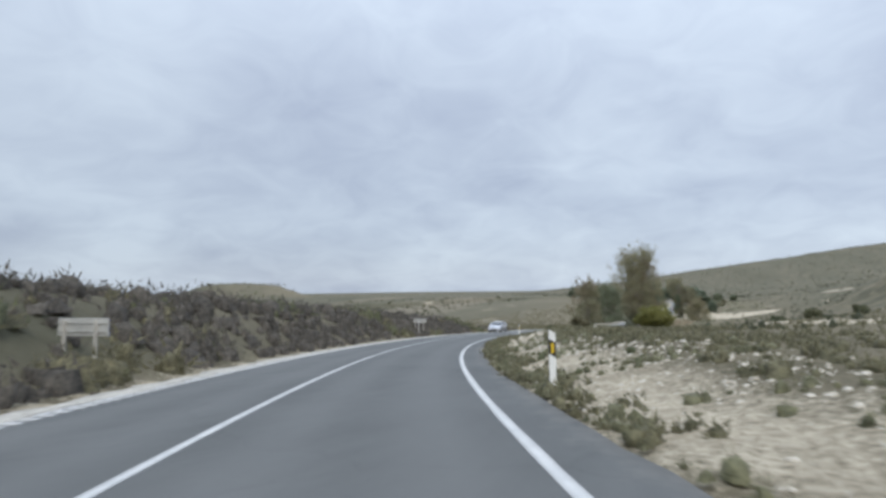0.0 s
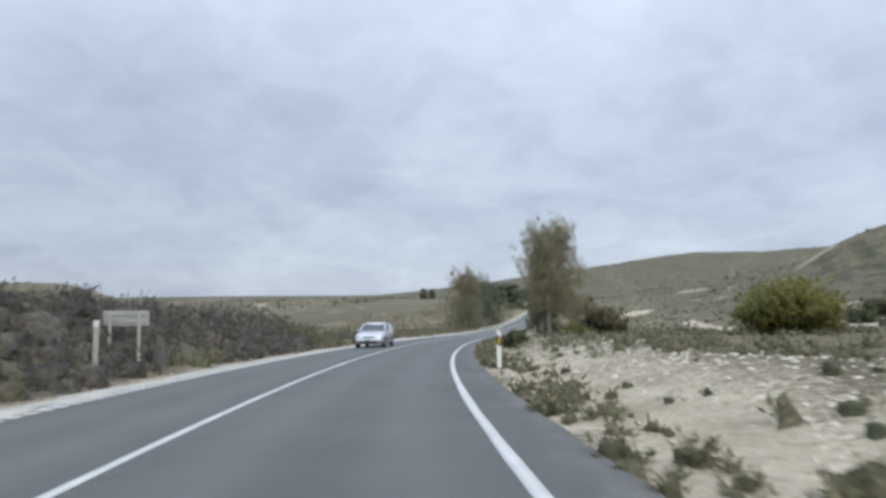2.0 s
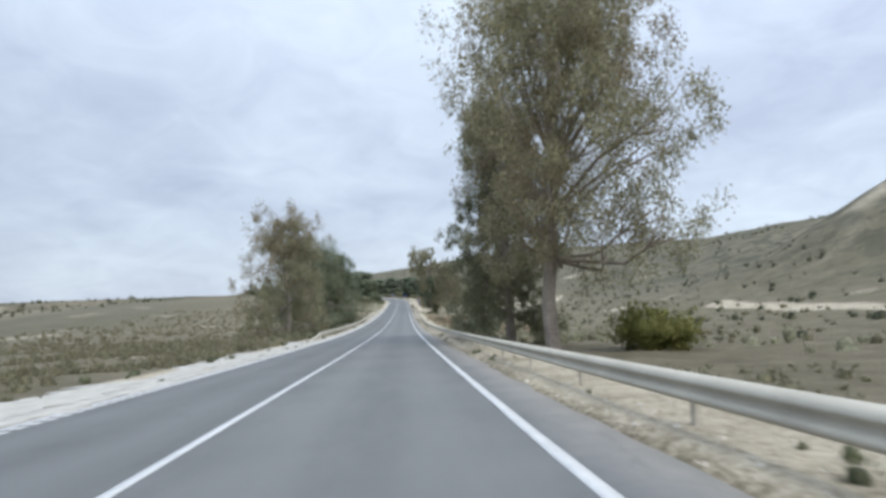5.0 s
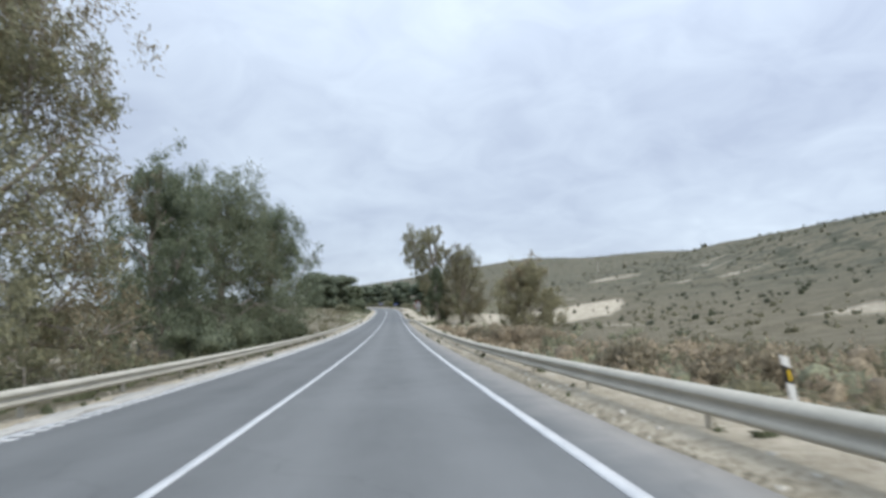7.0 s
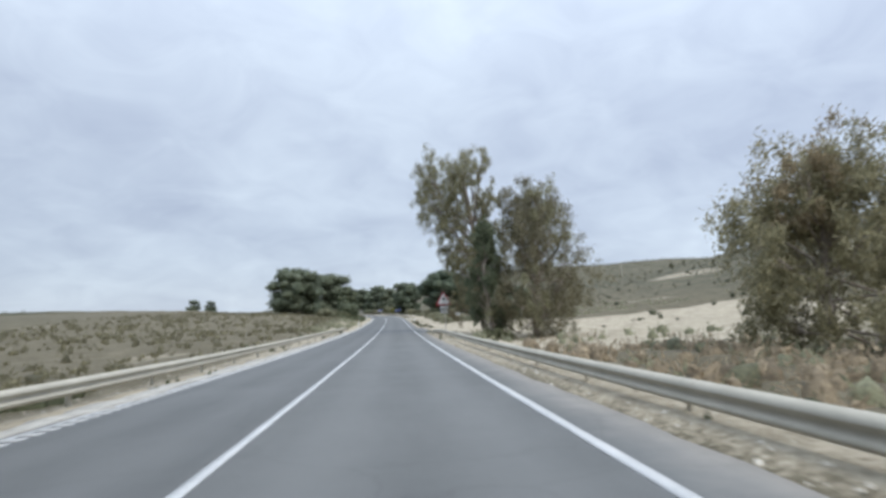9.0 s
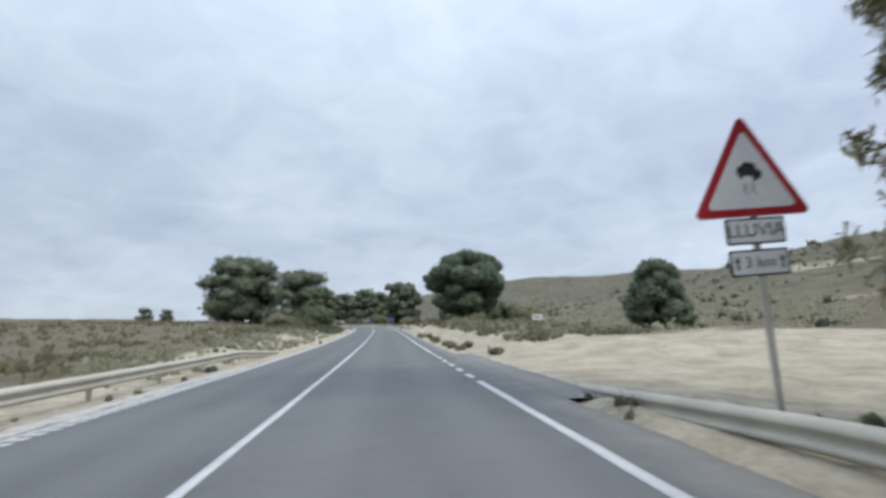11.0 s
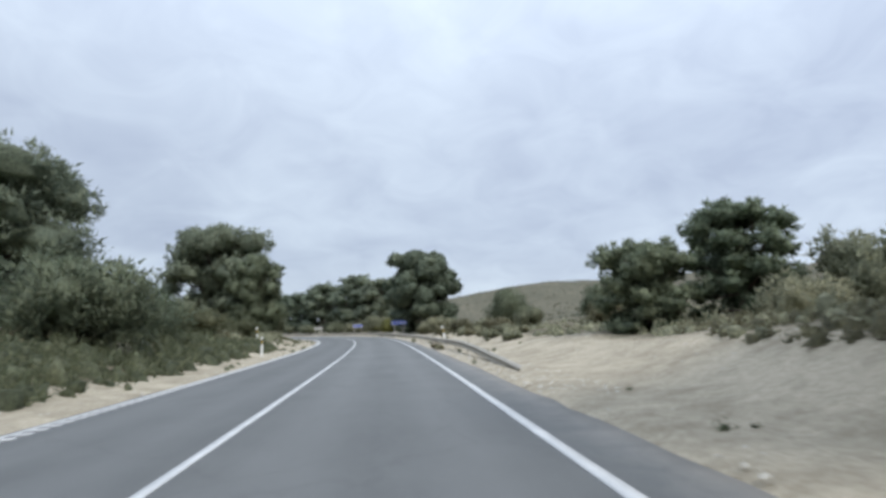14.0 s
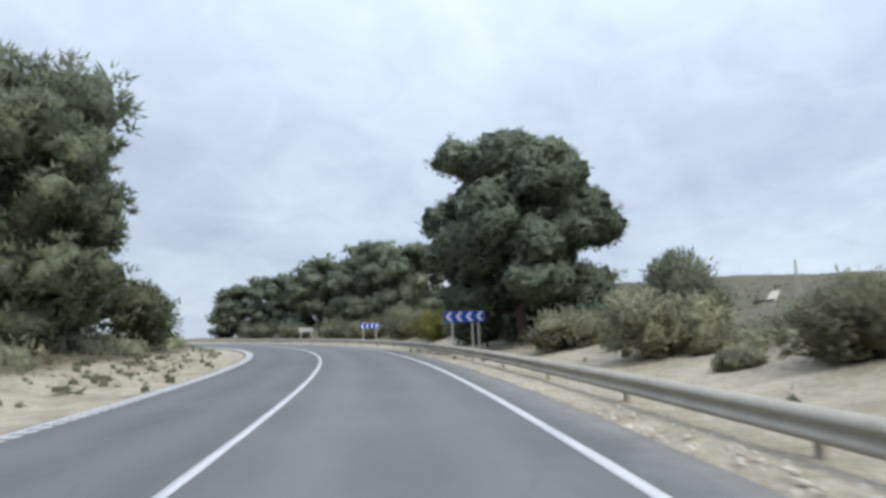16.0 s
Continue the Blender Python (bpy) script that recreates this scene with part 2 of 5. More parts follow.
def ground_z(x, y):
    x, y = np.atleast_1d(np.asarray(x, float)), np.atleast_1d(np.asarray(y, float))
    s, d = road_coords(x, y)
    rough = wave(x, y, 1.7, 1) * 0.09 + wave(x, y, 6.0, 2) * 0.16
    foot = table(s, RIGHT_FOOT)
    hump = 1 - 0.65 * smooth(9, 13, d) * smooth(296, 304, s) * (1 - smooth(353, 363, s))
    right = -0.02 + (table(s, RIGHT_BANK) * hump + rough) * smooth(foot - 0.8, foot + 3.2, d)
    left = -0.12 + (table(s, LEFT_BANK) + rough) * smooth(4.4, 9.0, -d) + 0.9 * smooth(10, 26, -d) * smooth(300, 360, s)
    h = np.where(d > 0, right, left)
    h = np.where((d < ASPHALT_R - 0.25) & (d > ASPHALT_L + 0.2), -0.3, h)
    near = 1 - smooth(45, 320, np.abs(d))
    h = h * (1 - 0.7 * smooth(60, 200, -d)) + road_h(s) * near - np.where(d < 0, 8.0, 2.0) * (1 - near)
    # ridge that runs along the road on one side, plain and a low table hill on the other
    east = x - np.interp(y, LINE[:450, 1], LINE[:450, 0])
    ridge = (np.interp(y, RIDGE_Y, RIDGE_H) * smooth(np.interp(y, RIDGE_Y, RIDGE_A), np.interp(y, RIDGE_Y, RIDGE_W), east) ** 0.95 * (0.93 + 0.1 * wave(x, y, 170, 5)) + np.interp(y, [400, 650, 1200], [0, 1, 1]) * np.interp(x, [-900, -300, 0], [0, FAR_H, 0]) + smooth(25, 90, east) * (wave(x, y, 38, 6) * 1.6 + wave(x, y, 12, 7) * 0.5)) * smooth(10, 30, np.abs(d))
    far = smooth(150, 900, -d) * 2.5 * wave(x, y, 260, 8) - 0.018 * np.clip(-d - 230, 0, 1800) + 3.0 * smooth(15, 100, -d) * smooth(210, 300, s) * (1 - smooth(250, 500, -d))
    r = np.hypot((x + 473) / 58, (y - 536) / 50)
    mesa = 15 * (1 - smooth(0.8, 1.35, r))
    mesa = mesa + 13.5 * np.exp(-(((x - 90) / 45) ** 2 + ((y - 208) / 21) ** 2)) * smooth(25, 80, d)
    hills = smooth(900, 2400, np.hypot(x, y - 200)) * (4 * wave(x, y, 700, 9))
    return h + ridge + far + mesa + hills


def axis(lo, hi, step, reach, grow=1.085):
    mid = list(np.arange(lo, hi, step)) + [hi]
    below, above, st = [], [], step
    v, w = lo, hi
    while w < hi + reach:
        st *= grow
        v, w = v - st, w + st
        below.append(v)
        above.append(w)
    return np.array(below[::-1] + mid + above)


def mesh_np(name, verts, faces, sizes=None):
    """A mesh from arrays; faces all with the same number of corners."""
    me = bpy.data.meshes.new(name)
    verts, faces = np.asarray(verts, np.float32), np.asarray(faces, np.int32)
    k = faces.shape[1]
    me.vertices.add(len(verts))
    me.vertices.foreach_set("co", verts.ravel())
    me.loops.add(faces.size)
    me.loops.foreach_set("vertex_index", faces.ravel())
    me.polygons.add(len(faces))
    me.polygons.foreach_set("loop_start", np.arange(0, faces.size, k, dtype=np.int32))
    me.update(calc_edges=True)
    me.validate()
    return me


def part(name, bm, mat, parent=None, label="", smooth_faces=False):
    """Links a bmesh as one mesh object under its thing."""
    me = bpy.data.meshes.new(name)
    if smooth_faces:
        for f in bm.faces:
            f.smooth = True
    bm.to_mesh(me)
    bm.free()
    me.materials.append(mat)
    ob = new(name, me)
    if parent is not None:
        ob.parent = parent
    if label:
        ob["label"] = label
    return ob


def part_me(name, me, mat, parent=None, label="", smooth_faces=False):
    me.materials.append(mat)
    if smooth_faces:
        me.polygons.foreach_set("use_smooth", np.ones(len(me.polygons), bool))
    ob = new(name, me)
    if parent is not None:
        ob.parent = parent
    if label:
        ob["label"] = label
    return ob


# ground material: pale sand and gravel by the road, dry soil with grass elsewhere
m, nt, ln, b = material("dry_ground", 0.95, 0, 0.15)
att = nt.new("ShaderNodeAttribute")
att.attribute_name = "sand"
green = nt.new("ShaderNodeAttribute")
green.attribute_name = "green"
f = noise_node(nt, ln, 9.0, 6, 0.7)
c = noise_node(nt, ln, 0.6, 5, 0.6, seed=2.0)
tiny = noise_node(nt, ln, 45.0, 3, 0.6, seed=7.0)
soil = ramp_node(nt, ln, math_node(nt, ln, "ADD", math_node(nt, ln, "MULTIPLY", f, 0.5), math_node(nt, ln, "MULTIPLY", c, 0.5)), [(0.3, (0.08, 0.071, 0.047)), (0.5, (0.15, 0.132, 0.09)), (0.7, (0.245, 0.212, 0.152))])
field = ramp_node(nt, ln, noise_node(nt, ln, 0.02, 4, 0.6, seed=4.0, stretch=(1.0, 0.25, 1.0)), [(0.35, (0.08, 0.08, 0.055)), (0.5, (0.122, 0.113, 0.08)), (0.65, (0.185, 0.162, 0.12))])
soil = mix_node(nt, ln, green.outputs["Fac"], soil, field)
speck = nt.new("ShaderNodeAttribute")
speck.attribute_name = "dots"
spots = ramp_node(nt, ln, noise_node(nt, ln, 0.22, 5, 0.78, seed=9.0), [(0.485, (0, 0, 0)), (0.55, (1, 1, 1))])
soil = mix_node(nt, ln, math_node(nt, ln, "MULTIPLY", math_node(nt, ln, "MULTIPLY", spots, speck.outputs["Fac"]), 0.85), soil, (0.06, 0.066, 0.046))
pale = ramp_node(nt, ln, math_node(nt, ln, "ADD", math_node(nt, ln, "MULTIPLY", tiny, 0.5), math_node(nt, ln, "MULTIPLY", f, 0.5)), [(0.3, (0.27, 0.225, 0.166)), (0.5, (0.447, 0.394, 0.3)), (0.7, (0.594, 0.535, 0.432))])
pale = mix_node(nt, ln, 1.0, pale, ramp_node(nt, ln, noise_node(nt, ln, 0.8, 6, 0.72, seed=3.0), [(0.36, (0.72, 0.71, 0.69)), (0.6, (1.08, 1.08, 1.08))]), "MULTIPLY")
edge = math_node(nt, ln, "ADD", att.outputs["Fac"], math_node(nt, ln, "MULTIPLY", math_node(nt, ln, "SUBTRACT", f, 0.5), 0.9))
mask = ramp_node(nt, ln, edge, [(0.38, (0, 0, 0)), (0.62, (1, 1, 1))])
ln.new(mix_node(nt, ln, mask, soil, pale), b.inputs["Base Color"])
rills = noise_node(nt, ln, 1.6, 5, 0.7, seed=5.0)
bump(nt, ln, b, math_node(nt, ln, "ADD", math_node(nt, ln, "ADD", f, math_node(nt, ln, "MULTIPLY", rills, 1.6)), math_node(nt, ln, "MULTIPLY", tiny, 0.6)), 0.75, 0.08)
M_GROUND = m

# asphalt: grey, worn paler in the wheel tracks, cracked and patched
m, nt, ln, b = material("worn_asphalt", 0.8, 0, 0.35)
g = noise_node(nt, ln, 120.0, 2)
p = noise_node(nt, ln, 0.35, 5, 0.6, seed=1.0)
p2 = noise_node(nt, ln, 2.2, 5, 0.65, seed=6.0, stretch=(1.0, 0.25, 1.0))
tone = math_node(nt, ln, "ADD", math_node(nt, ln, "ADD", math_node(nt, ln, "MULTIPLY", g, 0.3), math_node(nt, ln, "MULTIPLY", p, 0.4)), math_node(nt, ln, "MULTIPLY", p2, 0.3))
base = ramp_node(nt, ln, tone, [(0.34, (0.071, 0.075, 0.074)), (0.66, (0.116, 0.12, 0.118))])
lane = nt.new("ShaderNodeAttribute")
lane.attribute_name = "worn"
base = mix_node(nt, ln, lane.outputs["Fac"], base, (0.130, 0.134, 0.132))
# raises the asphalt's tone by stretch of road and by lane
paleness = nt.new("ShaderNodeAttribute")
paleness.attribute_name = "paleness"
base = mix_node(nt, ln, paleness.outputs["Fac"], base, (1.4, 1.38, 1.36), "MULTIPLY")
dust = nt.new("ShaderNodeAttribute")
dust.attribute_name = "dust"
drift = ramp_node(nt, ln, math_node(nt, ln, "ADD", dust.outputs["Fac"], math_node(nt, ln, "MULTIPLY", math_node(nt, ln, "SUBTRACT", noise_node(nt, ln, 1.3, 6, 0.7, seed=12.0), 0.5), 0.7)), [(0.2, (0, 0, 0)), (0.8, (0.85, 0.85, 0.85))])
base = mix_node(nt, ln, drift, base, (0.30, 0.28, 0.25))
cr = nt.new("ShaderNodeTexVoronoi")
cr.feature = "DISTANCE_TO_EDGE"
cr.inputs["Scale"].default_value = 0.22
cg = nt.new("ShaderNodeNewGeometry")
cw = nt.new("ShaderNodeVectorMath")
cw.operation = "ADD"
cn = nt.new("ShaderNodeTexNoise")
cn.inputs["Scale"].default_value, cn.inputs["Detail"].default_value = 0.9, 4.0
ln.new(cg.outputs["Position"], cn.inputs["Vector"])
ln.new(cg.outputs["Position"], cw.inputs[0])
ln.new(cn.outputs["Color"], cw.inputs[1])
ln.new(cw.outputs[0], cr.inputs["Vector"])
crack = ramp_node(nt, ln, cr.outputs["Distance"], [(0.0, (0.62, 0.62, 0.62)), (0.006, (1, 1, 1))])
base = mix_node(nt, ln, 0.3, base, crack, "MULTIPLY")
ln.new(base, b.inputs["Base Color"])
bump(nt, ln, b, g, 0.5, 0.006)
M_ASPHALT = m


def sand_mask(x, y, s, d):
    """How bare the soil is, 0 to 1."""
    right = smooth(3.9, 4.3, d) * (1 - smooth(6.5, 9.5, d)) * 0.7 * table(s, [(0, 0.78), (100, 0.78), (125, 1.0), (135, 0.9), (180, 0.95), (265, 1.0)])
    strip = table(s, [(0, 0.25), (28, 0.35), (48, 0.75), (85, 0.65), (110, 0.3), (250, 0.2), (262, 1.0), (410, 1.0), (430, 0.5)])
    wide = table(s, [(0, 7), (20, 7.5), (45, 8.5), (80, 8), (110, 7), (240, 8), (255, 30), (290, 45), (297, 11), (305, 8.5), (345, 8.5), (360, 9.5), (400, 9.5)])
    r = np.maximum(right, strip * smooth(3.9, 4.5, d) * (1 - smooth(wide - 3, wide + 3, d)))
    lw = table(s, [(0, 3.7), (95, 3.8), (115, 4.8), (150, 5.3), (180, 5.0), (192, 4.2), (245, 4.3), (288, 6.0), (305, 7.2), (332, 7.0), (350, 5.4), (378, 5.2), (390, 6.6), (430, 6.0)])
    l = smooth(3.2, 3.8, -d) * (1 - smooth(lw - 0.5, lw + 1.6, -d)) * 0.95
    track = 0.8 * np.exp(-((d - 34 - 0.08 * (s - 150)) / 2.0) ** 2) * ((s > -20) & (s < 200))
    spots = 0.5 * smooth(0.35, 0.9, wave(x, y, 9, 11)) * (np.abs(d) > 8) * (d < 200)
    return np.clip(np.maximum.reduce([r, l, track, spots]) + 0.12 * wave(x, y, 3.1, 12) * (np.abs(d) > 4.5), 0, 1)


def build_ground():
    gx, gy = axis(-34, 52, 1.0, 3800), axis(-20, 450, 1.25, 3800)
    X, Y = np.meshgrid(gx, gy)
    x, y = X.ravel(), Y.ravel()
    z = ground_z(x, y)
    nx, ny = len(gx), len(gy)
    idx = np.arange(nx * ny).reshape(ny, nx)
    faces = np.stack([idx[:-1, :-1], idx[:-1, 1:], idx[1:, 1:], idx[1:, :-1]], -1).reshape(-1, 4)
    me = mesh_np("ground", np.stack([x, y, z], 1), faces)
    s, d = road_coords(x, y)
    me.attributes.new("sand", "FLOAT", "POINT").data.foreach_set("value", sand_mask(x, y, s, d).astype(np.float32))
    gr = np.maximum(np.maximum(smooth(30, 90, -d), smooth(4.2, 6.5, -d) * (1 - smooth(100, 118, s))) * 0.9, smooth(20, 70, d) * 0.35)
    dots = np.maximum(smooth(30, 75, d), smooth(120, 240, -d))
    me.attributes.new("dots", "FLOAT", "POINT").data.foreach_set("value", dots.astype(np.float32))
    me.attributes.new("green", "FLOAT", "POINT").data.foreach_set("value", gr.astype(np.float32))
    ob = part_me("ground", me, M_GROUND, smooth_faces=True)
    tagged(ob, "dry stony ground with pale sandy verges and low scrub", "ground", kind="structure")


build_ground()


def ribbon(name, s0, s1, d0, d1, z, mat, parent=None, label="", step=1.0, cols=1, thick=0.0, jag=0.0, seed=0):
    """A strip that follows the road from s0 to s1 between the offsets d0 and d1, lying on its surface."""
    n = max(2, int((s1 - s0) / step) + 1)
    ss = np.linspace(s0, s1, n)
    dd = np.linspace(d0, d1, cols + 1)
    rng = np.random.RandomState(seed)
    V = []
    for k, dv in enumerate(dd):
        off = np.full(n, dv)
        if jag and k in (0, cols):
            off = off + (rng.rand(n) - 0.5) * jag
        x, y = on_road(ss, off)
        V.append(np.stack([x, y, road_h(ss) + road_z(off) + z], 1))
    if thick:
        V = [V[0] - (0, 0, thick)] + V + [V[-1] - (0, 0, thick)]
    w = len(V)
    verts = np.stack(V, 1).reshape(-1, 3)
    idx = np.arange(n * w).reshape(n, w)
    faces = np.stack([idx[:-1, :-1], idx[:-1, 1:], idx[1:, 1:], idx[1:, :-1]], -1).reshape(-1, 4)
    return part_me(name, mesh_np(name, verts, faces), mat, parent, label)


road = ribbon("road", S_MIN + 1, S_MAX - 1, ASPHALT_L, ASPHALT_R, 0.0, M_ASPHALT, cols=24, thick=0.25, jag=0.1)
n_s = len(road.data.vertices) // 27
lane_d = np.concatenate([[ASPHALT_L], np.linspace(ASPHALT_L, ASPHALT_R, 25), [ASPHALT_R]])
worn = np.zeros_like(lane_d)
for mid in (0.95, 2.6, -0.9, -2.4):
    worn += np.exp(-((lane_d - mid) / 0.42) ** 2)
road.data.attributes.new("worn", "FLOAT", "POINT").data.foreach_set("value", np.tile(np.clip(worn, 0, 1) * 0.55, n_s).astype(np.float32))
ring_s = np.repeat(np.linspace(S_MIN + 1, S_MAX - 1, n_s), 27)
ring_lane = np.tile(np.where(lane_d < 0, 0.55, 1.0), n_s)
road.data.attributes.new("paleness", "FLOAT", "POINT").data.foreach_set("value", (np.interp(ring_s, [118, 140, 270, 295, 345, 365], [0.0, 0.85, 0.85, 0.35, 0.35, 0.8]) * ring_lane).astype(np.float32))
ring_dust = np.tile(np.interp(lane_d, [-3.45, -3.2, 3.55, 3.75, 4.1, 4.35], [0.45, 0.0, 0.0, 0.4, 0.55, 0.8]), n_s) * np.interp(ring_s, [100, 128, 180, 272, 288, 302, 500], [0.4, 0.85, 1.0, 1.0, 0.5, 0.7, 0.7])
road.data.attributes.new("dust", "FLOAT", "POINT").data.foreach_set("value", ring_dust.astype(np.float32))
apron = ribbon("apron", 283.5, 299, 4.2, 5.05, -0.008, M_ASPHALT, road, "widened asphalt edge at the dirt entrance", thick=0.1, jag=0.12, cols=2)
for key, level in (("paleness", 0.6), ("dust", 0.42)):
    apron.data.attributes.new(key, "FLOAT", "POINT").data.foreach_set("value", np.full(len(apron.data.vertices), level, np.float32))
tagged(road, "two-lane grey asphalt road with worn wheel tracks", "road", kind="structure")

ribbon("edge_line", S_MIN + 2, S_MAX - 2, -3.44, -3.34, 0.006, M_PAINT, road, "solid white edge line with a toothed inner side", thick=0.004, jag=0.02, seed=5)
TICK = 0.38


def tick_mesh(count, s0):
    """Short raised teeth along the inner side of the edge line."""
    verts, faces = [], []
    for i in range(count):
        a = s0 + i * TICK
        base = len(verts)
        for zz in (-0.002, 0.012):
            for sv, dv in ((a, -3.345), (a + 0.17, -3.345), (a + 0.17, -3.08), (a, -3.08)):
                x, y = on_road(sv, dv)
                verts.append((float(x), float(y), float(road_h(sv) + road_z(dv)) + zz))
        faces += [(base + 4, base + 7, base + 6, base + 5)] + [(base + k, base + k + 4, base + (k + 1) % 4 + 4, base + (k + 1) % 4) for k in range(4)]
    return mesh_np("line_teeth", verts, faces)


centre_line = ribbon("centre_line", S_MIN + 2, S_MAX - 2, -0.06, 0.06, 0.006, M_PAINT, road, "solid white centre line", step=1.0, thick=0.004, jag=0.012)
GAP_A, GAP_B = 286.9, 300.2  # the edge line is broken at the dirt entrance
for a, bb in ((S_MIN + 2, GAP_A), (GAP_B, S_MAX - 2)):
    ribbon("edge_line", a, bb, 3.43, 3.57, 0.006, M_PAINT, road, "solid white edge line", thick=0.004, jag=0.015, seed=3)
v = GAP_A + 0.8
while v < GAP_B - 1:
    ribbon("edge_dash", v, v + 1.15, 3.43, 3.57, 0.006, M_PAINT, road, "white dash of the edge line", thick=0.004)
    v += 2.03
teeth = part_me("line_teeth", tick_mesh(int((S_MAX - S_MIN - 8) / TICK), S_MIN + 4), M_PAINT, road, "short white teeth beside the edge line")
tagged(teeth, kind="stuff")
M_GRAVEL = two_scale("white_gravel", (0.27, 0.255, 0.225), (0.54, 0.52, 0.47), 14, 2.5, 0.95, bumps=0.9, dist=0.03, wear=((0.24, 0.21, 0.17), 0.6))
strip = ribbon("gravel_strip", S_MIN + 2, 296, -4.1, -3.47, 0.012, M_GRAVEL, cols=3, thick=0.1, jag=0.45, step=0.5, seed=8)
tagged(strip, "narrow strip of crushed white gravel along the asphalt", "verge", kind="structure")

wide_strip = ribbon("gravel_strip", 116, 178, -6.1, -4.0, 0.006, M_GRAVEL, cols=6, thick=0.1, jag=0.9, step=0.5, seed=9)
tagged(wide_strip, "broad verge of crushed white gravel beside the plain", "verge", kind="structure")

# ---- plants ----
def tube(verts, faces, pts, radii, sides=7):
    """Appends a tapered tube along the points."""
    base = len(verts)
    pts = [np.asarray(p, float) for p in pts]
    for i, (p, r) in enumerate(zip(pts, radii)):
        t = pts[min(i + 1, len(pts) - 1)] - pts[max(i - 1, 0)]
        t /= np.linalg.norm(t) + 1e-9
        u = np.cross(t, (0.3, 0.9, 0.1) if abs(t[2]) > 0.9 else (0, 0, 1))
        u /= np.linalg.norm(u)
        w = np.cross(t, u)
        for k in range(sides):
            a = 2 * math.pi * k / sides
            verts.append(p + r * (math.cos(a) * u + math.sin(a) * w))
    for i in range(len(pts) - 1):
        for k in range(sides):
            a, c = base + i * sides + k, base + i * sides + (k + 1) % sides
            faces.append((a, c, c + sides, a + sides))


def leaf_cards(rng, centres, normals, size, aspect, droop=0.0):
    """Pointed leaves at the centres, each turned its own way."""
    n = len(centres)
    a = rng.normal(size=(n, 3)) + normals * 0.4
    a[:, 2] -= droop
    q = rng.normal(size=(n, 3)) + normals
    a /= np.linalg.norm(a, axis=1)[:, None] + 1e-9
    c = np.cross(a, q)
    c /= np.linalg.norm(c, axis=1)[:, None] + 1e-9
    L = (size * (0.6 + 0.8 * rng.rand(n)))[:, None]
    W = L * aspect
    V = np.stack([centres - a * L * 0.5 + c * W * 0.5, centres - a * L * 0.5 - c * W * 0.5, centres + a * L * 0.5], 1).reshape(-1, 3)
    return V, np.arange(n * 3).reshape(-1, 3)


def in_ball(rng, n):
    v = rng.normal(size=(n, 3))
    return v / np.linalg.norm(v, axis=1)[:, None]


ICO = bmesh.new()
bmesh.ops.create_icosphere(ICO, subdivisions=2, radius=1.0)
ICO_V = np.array([v.co[:] for v in ICO.verts])
ICO_F = np.array([[v.index for v in f.verts] for f in ICO.faces])
ICO.free()


def fine_ball():
    ball = bmesh.new()
    bmesh.ops.create_icosphere(ball, subdivisions=4, radius=1.0)
    res = np.array([v.co[:] for v in ball.verts]), np.array([[v.index for v in f.verts] for f in ball.faces])
    ball.free()
    return res


FINE_V, FINE_F = fine_ball()


def lumps(rng, u, amp):
    """Uneven radius, about 1, over unit directions."""
    r = np.ones(len(u))
    for k in (2.3, 4.1, 6.7):
        for _ in range(3):
            r += amp * (1.5 / k) * np.sin(k * (u @ in_ball(rng, 1)[0]) * 1.6 + rng.rand() * 6.283)
    return r


def unit(v):
    return v / (np.linalg.norm(v, axis=1)[:, None] + 1e-9)


def needle_cards(rng, pos, nor, size, aspect):
    """Thin tufts that stand out from the skin, turned a little upwards."""
    n = len(pos)
    a = nor + rng.normal(size=(n, 3)) * 0.55 + (0, 0, 0.35)
    a /= np.linalg.norm(a, axis=1)[:, None] + 1e-9
    c = np.cross(nor + rng.normal(size=(n, 3)) * 0.4, a)
    c /= np.linalg.norm(c, axis=1)[:, None] + 1e-9
    L = (size * (0.5 + 0.9 * rng.rand(n)))[:, None]
    V = np.stack([pos - a * L * 0.3 + c * L * aspect * 0.5, pos - a * L * 0.3 - c * L * aspect * 0.5, pos + a * L * 0.7], 1).reshape(-1, 3)
    return V, np.arange(n * 3).reshape(-1, 3)


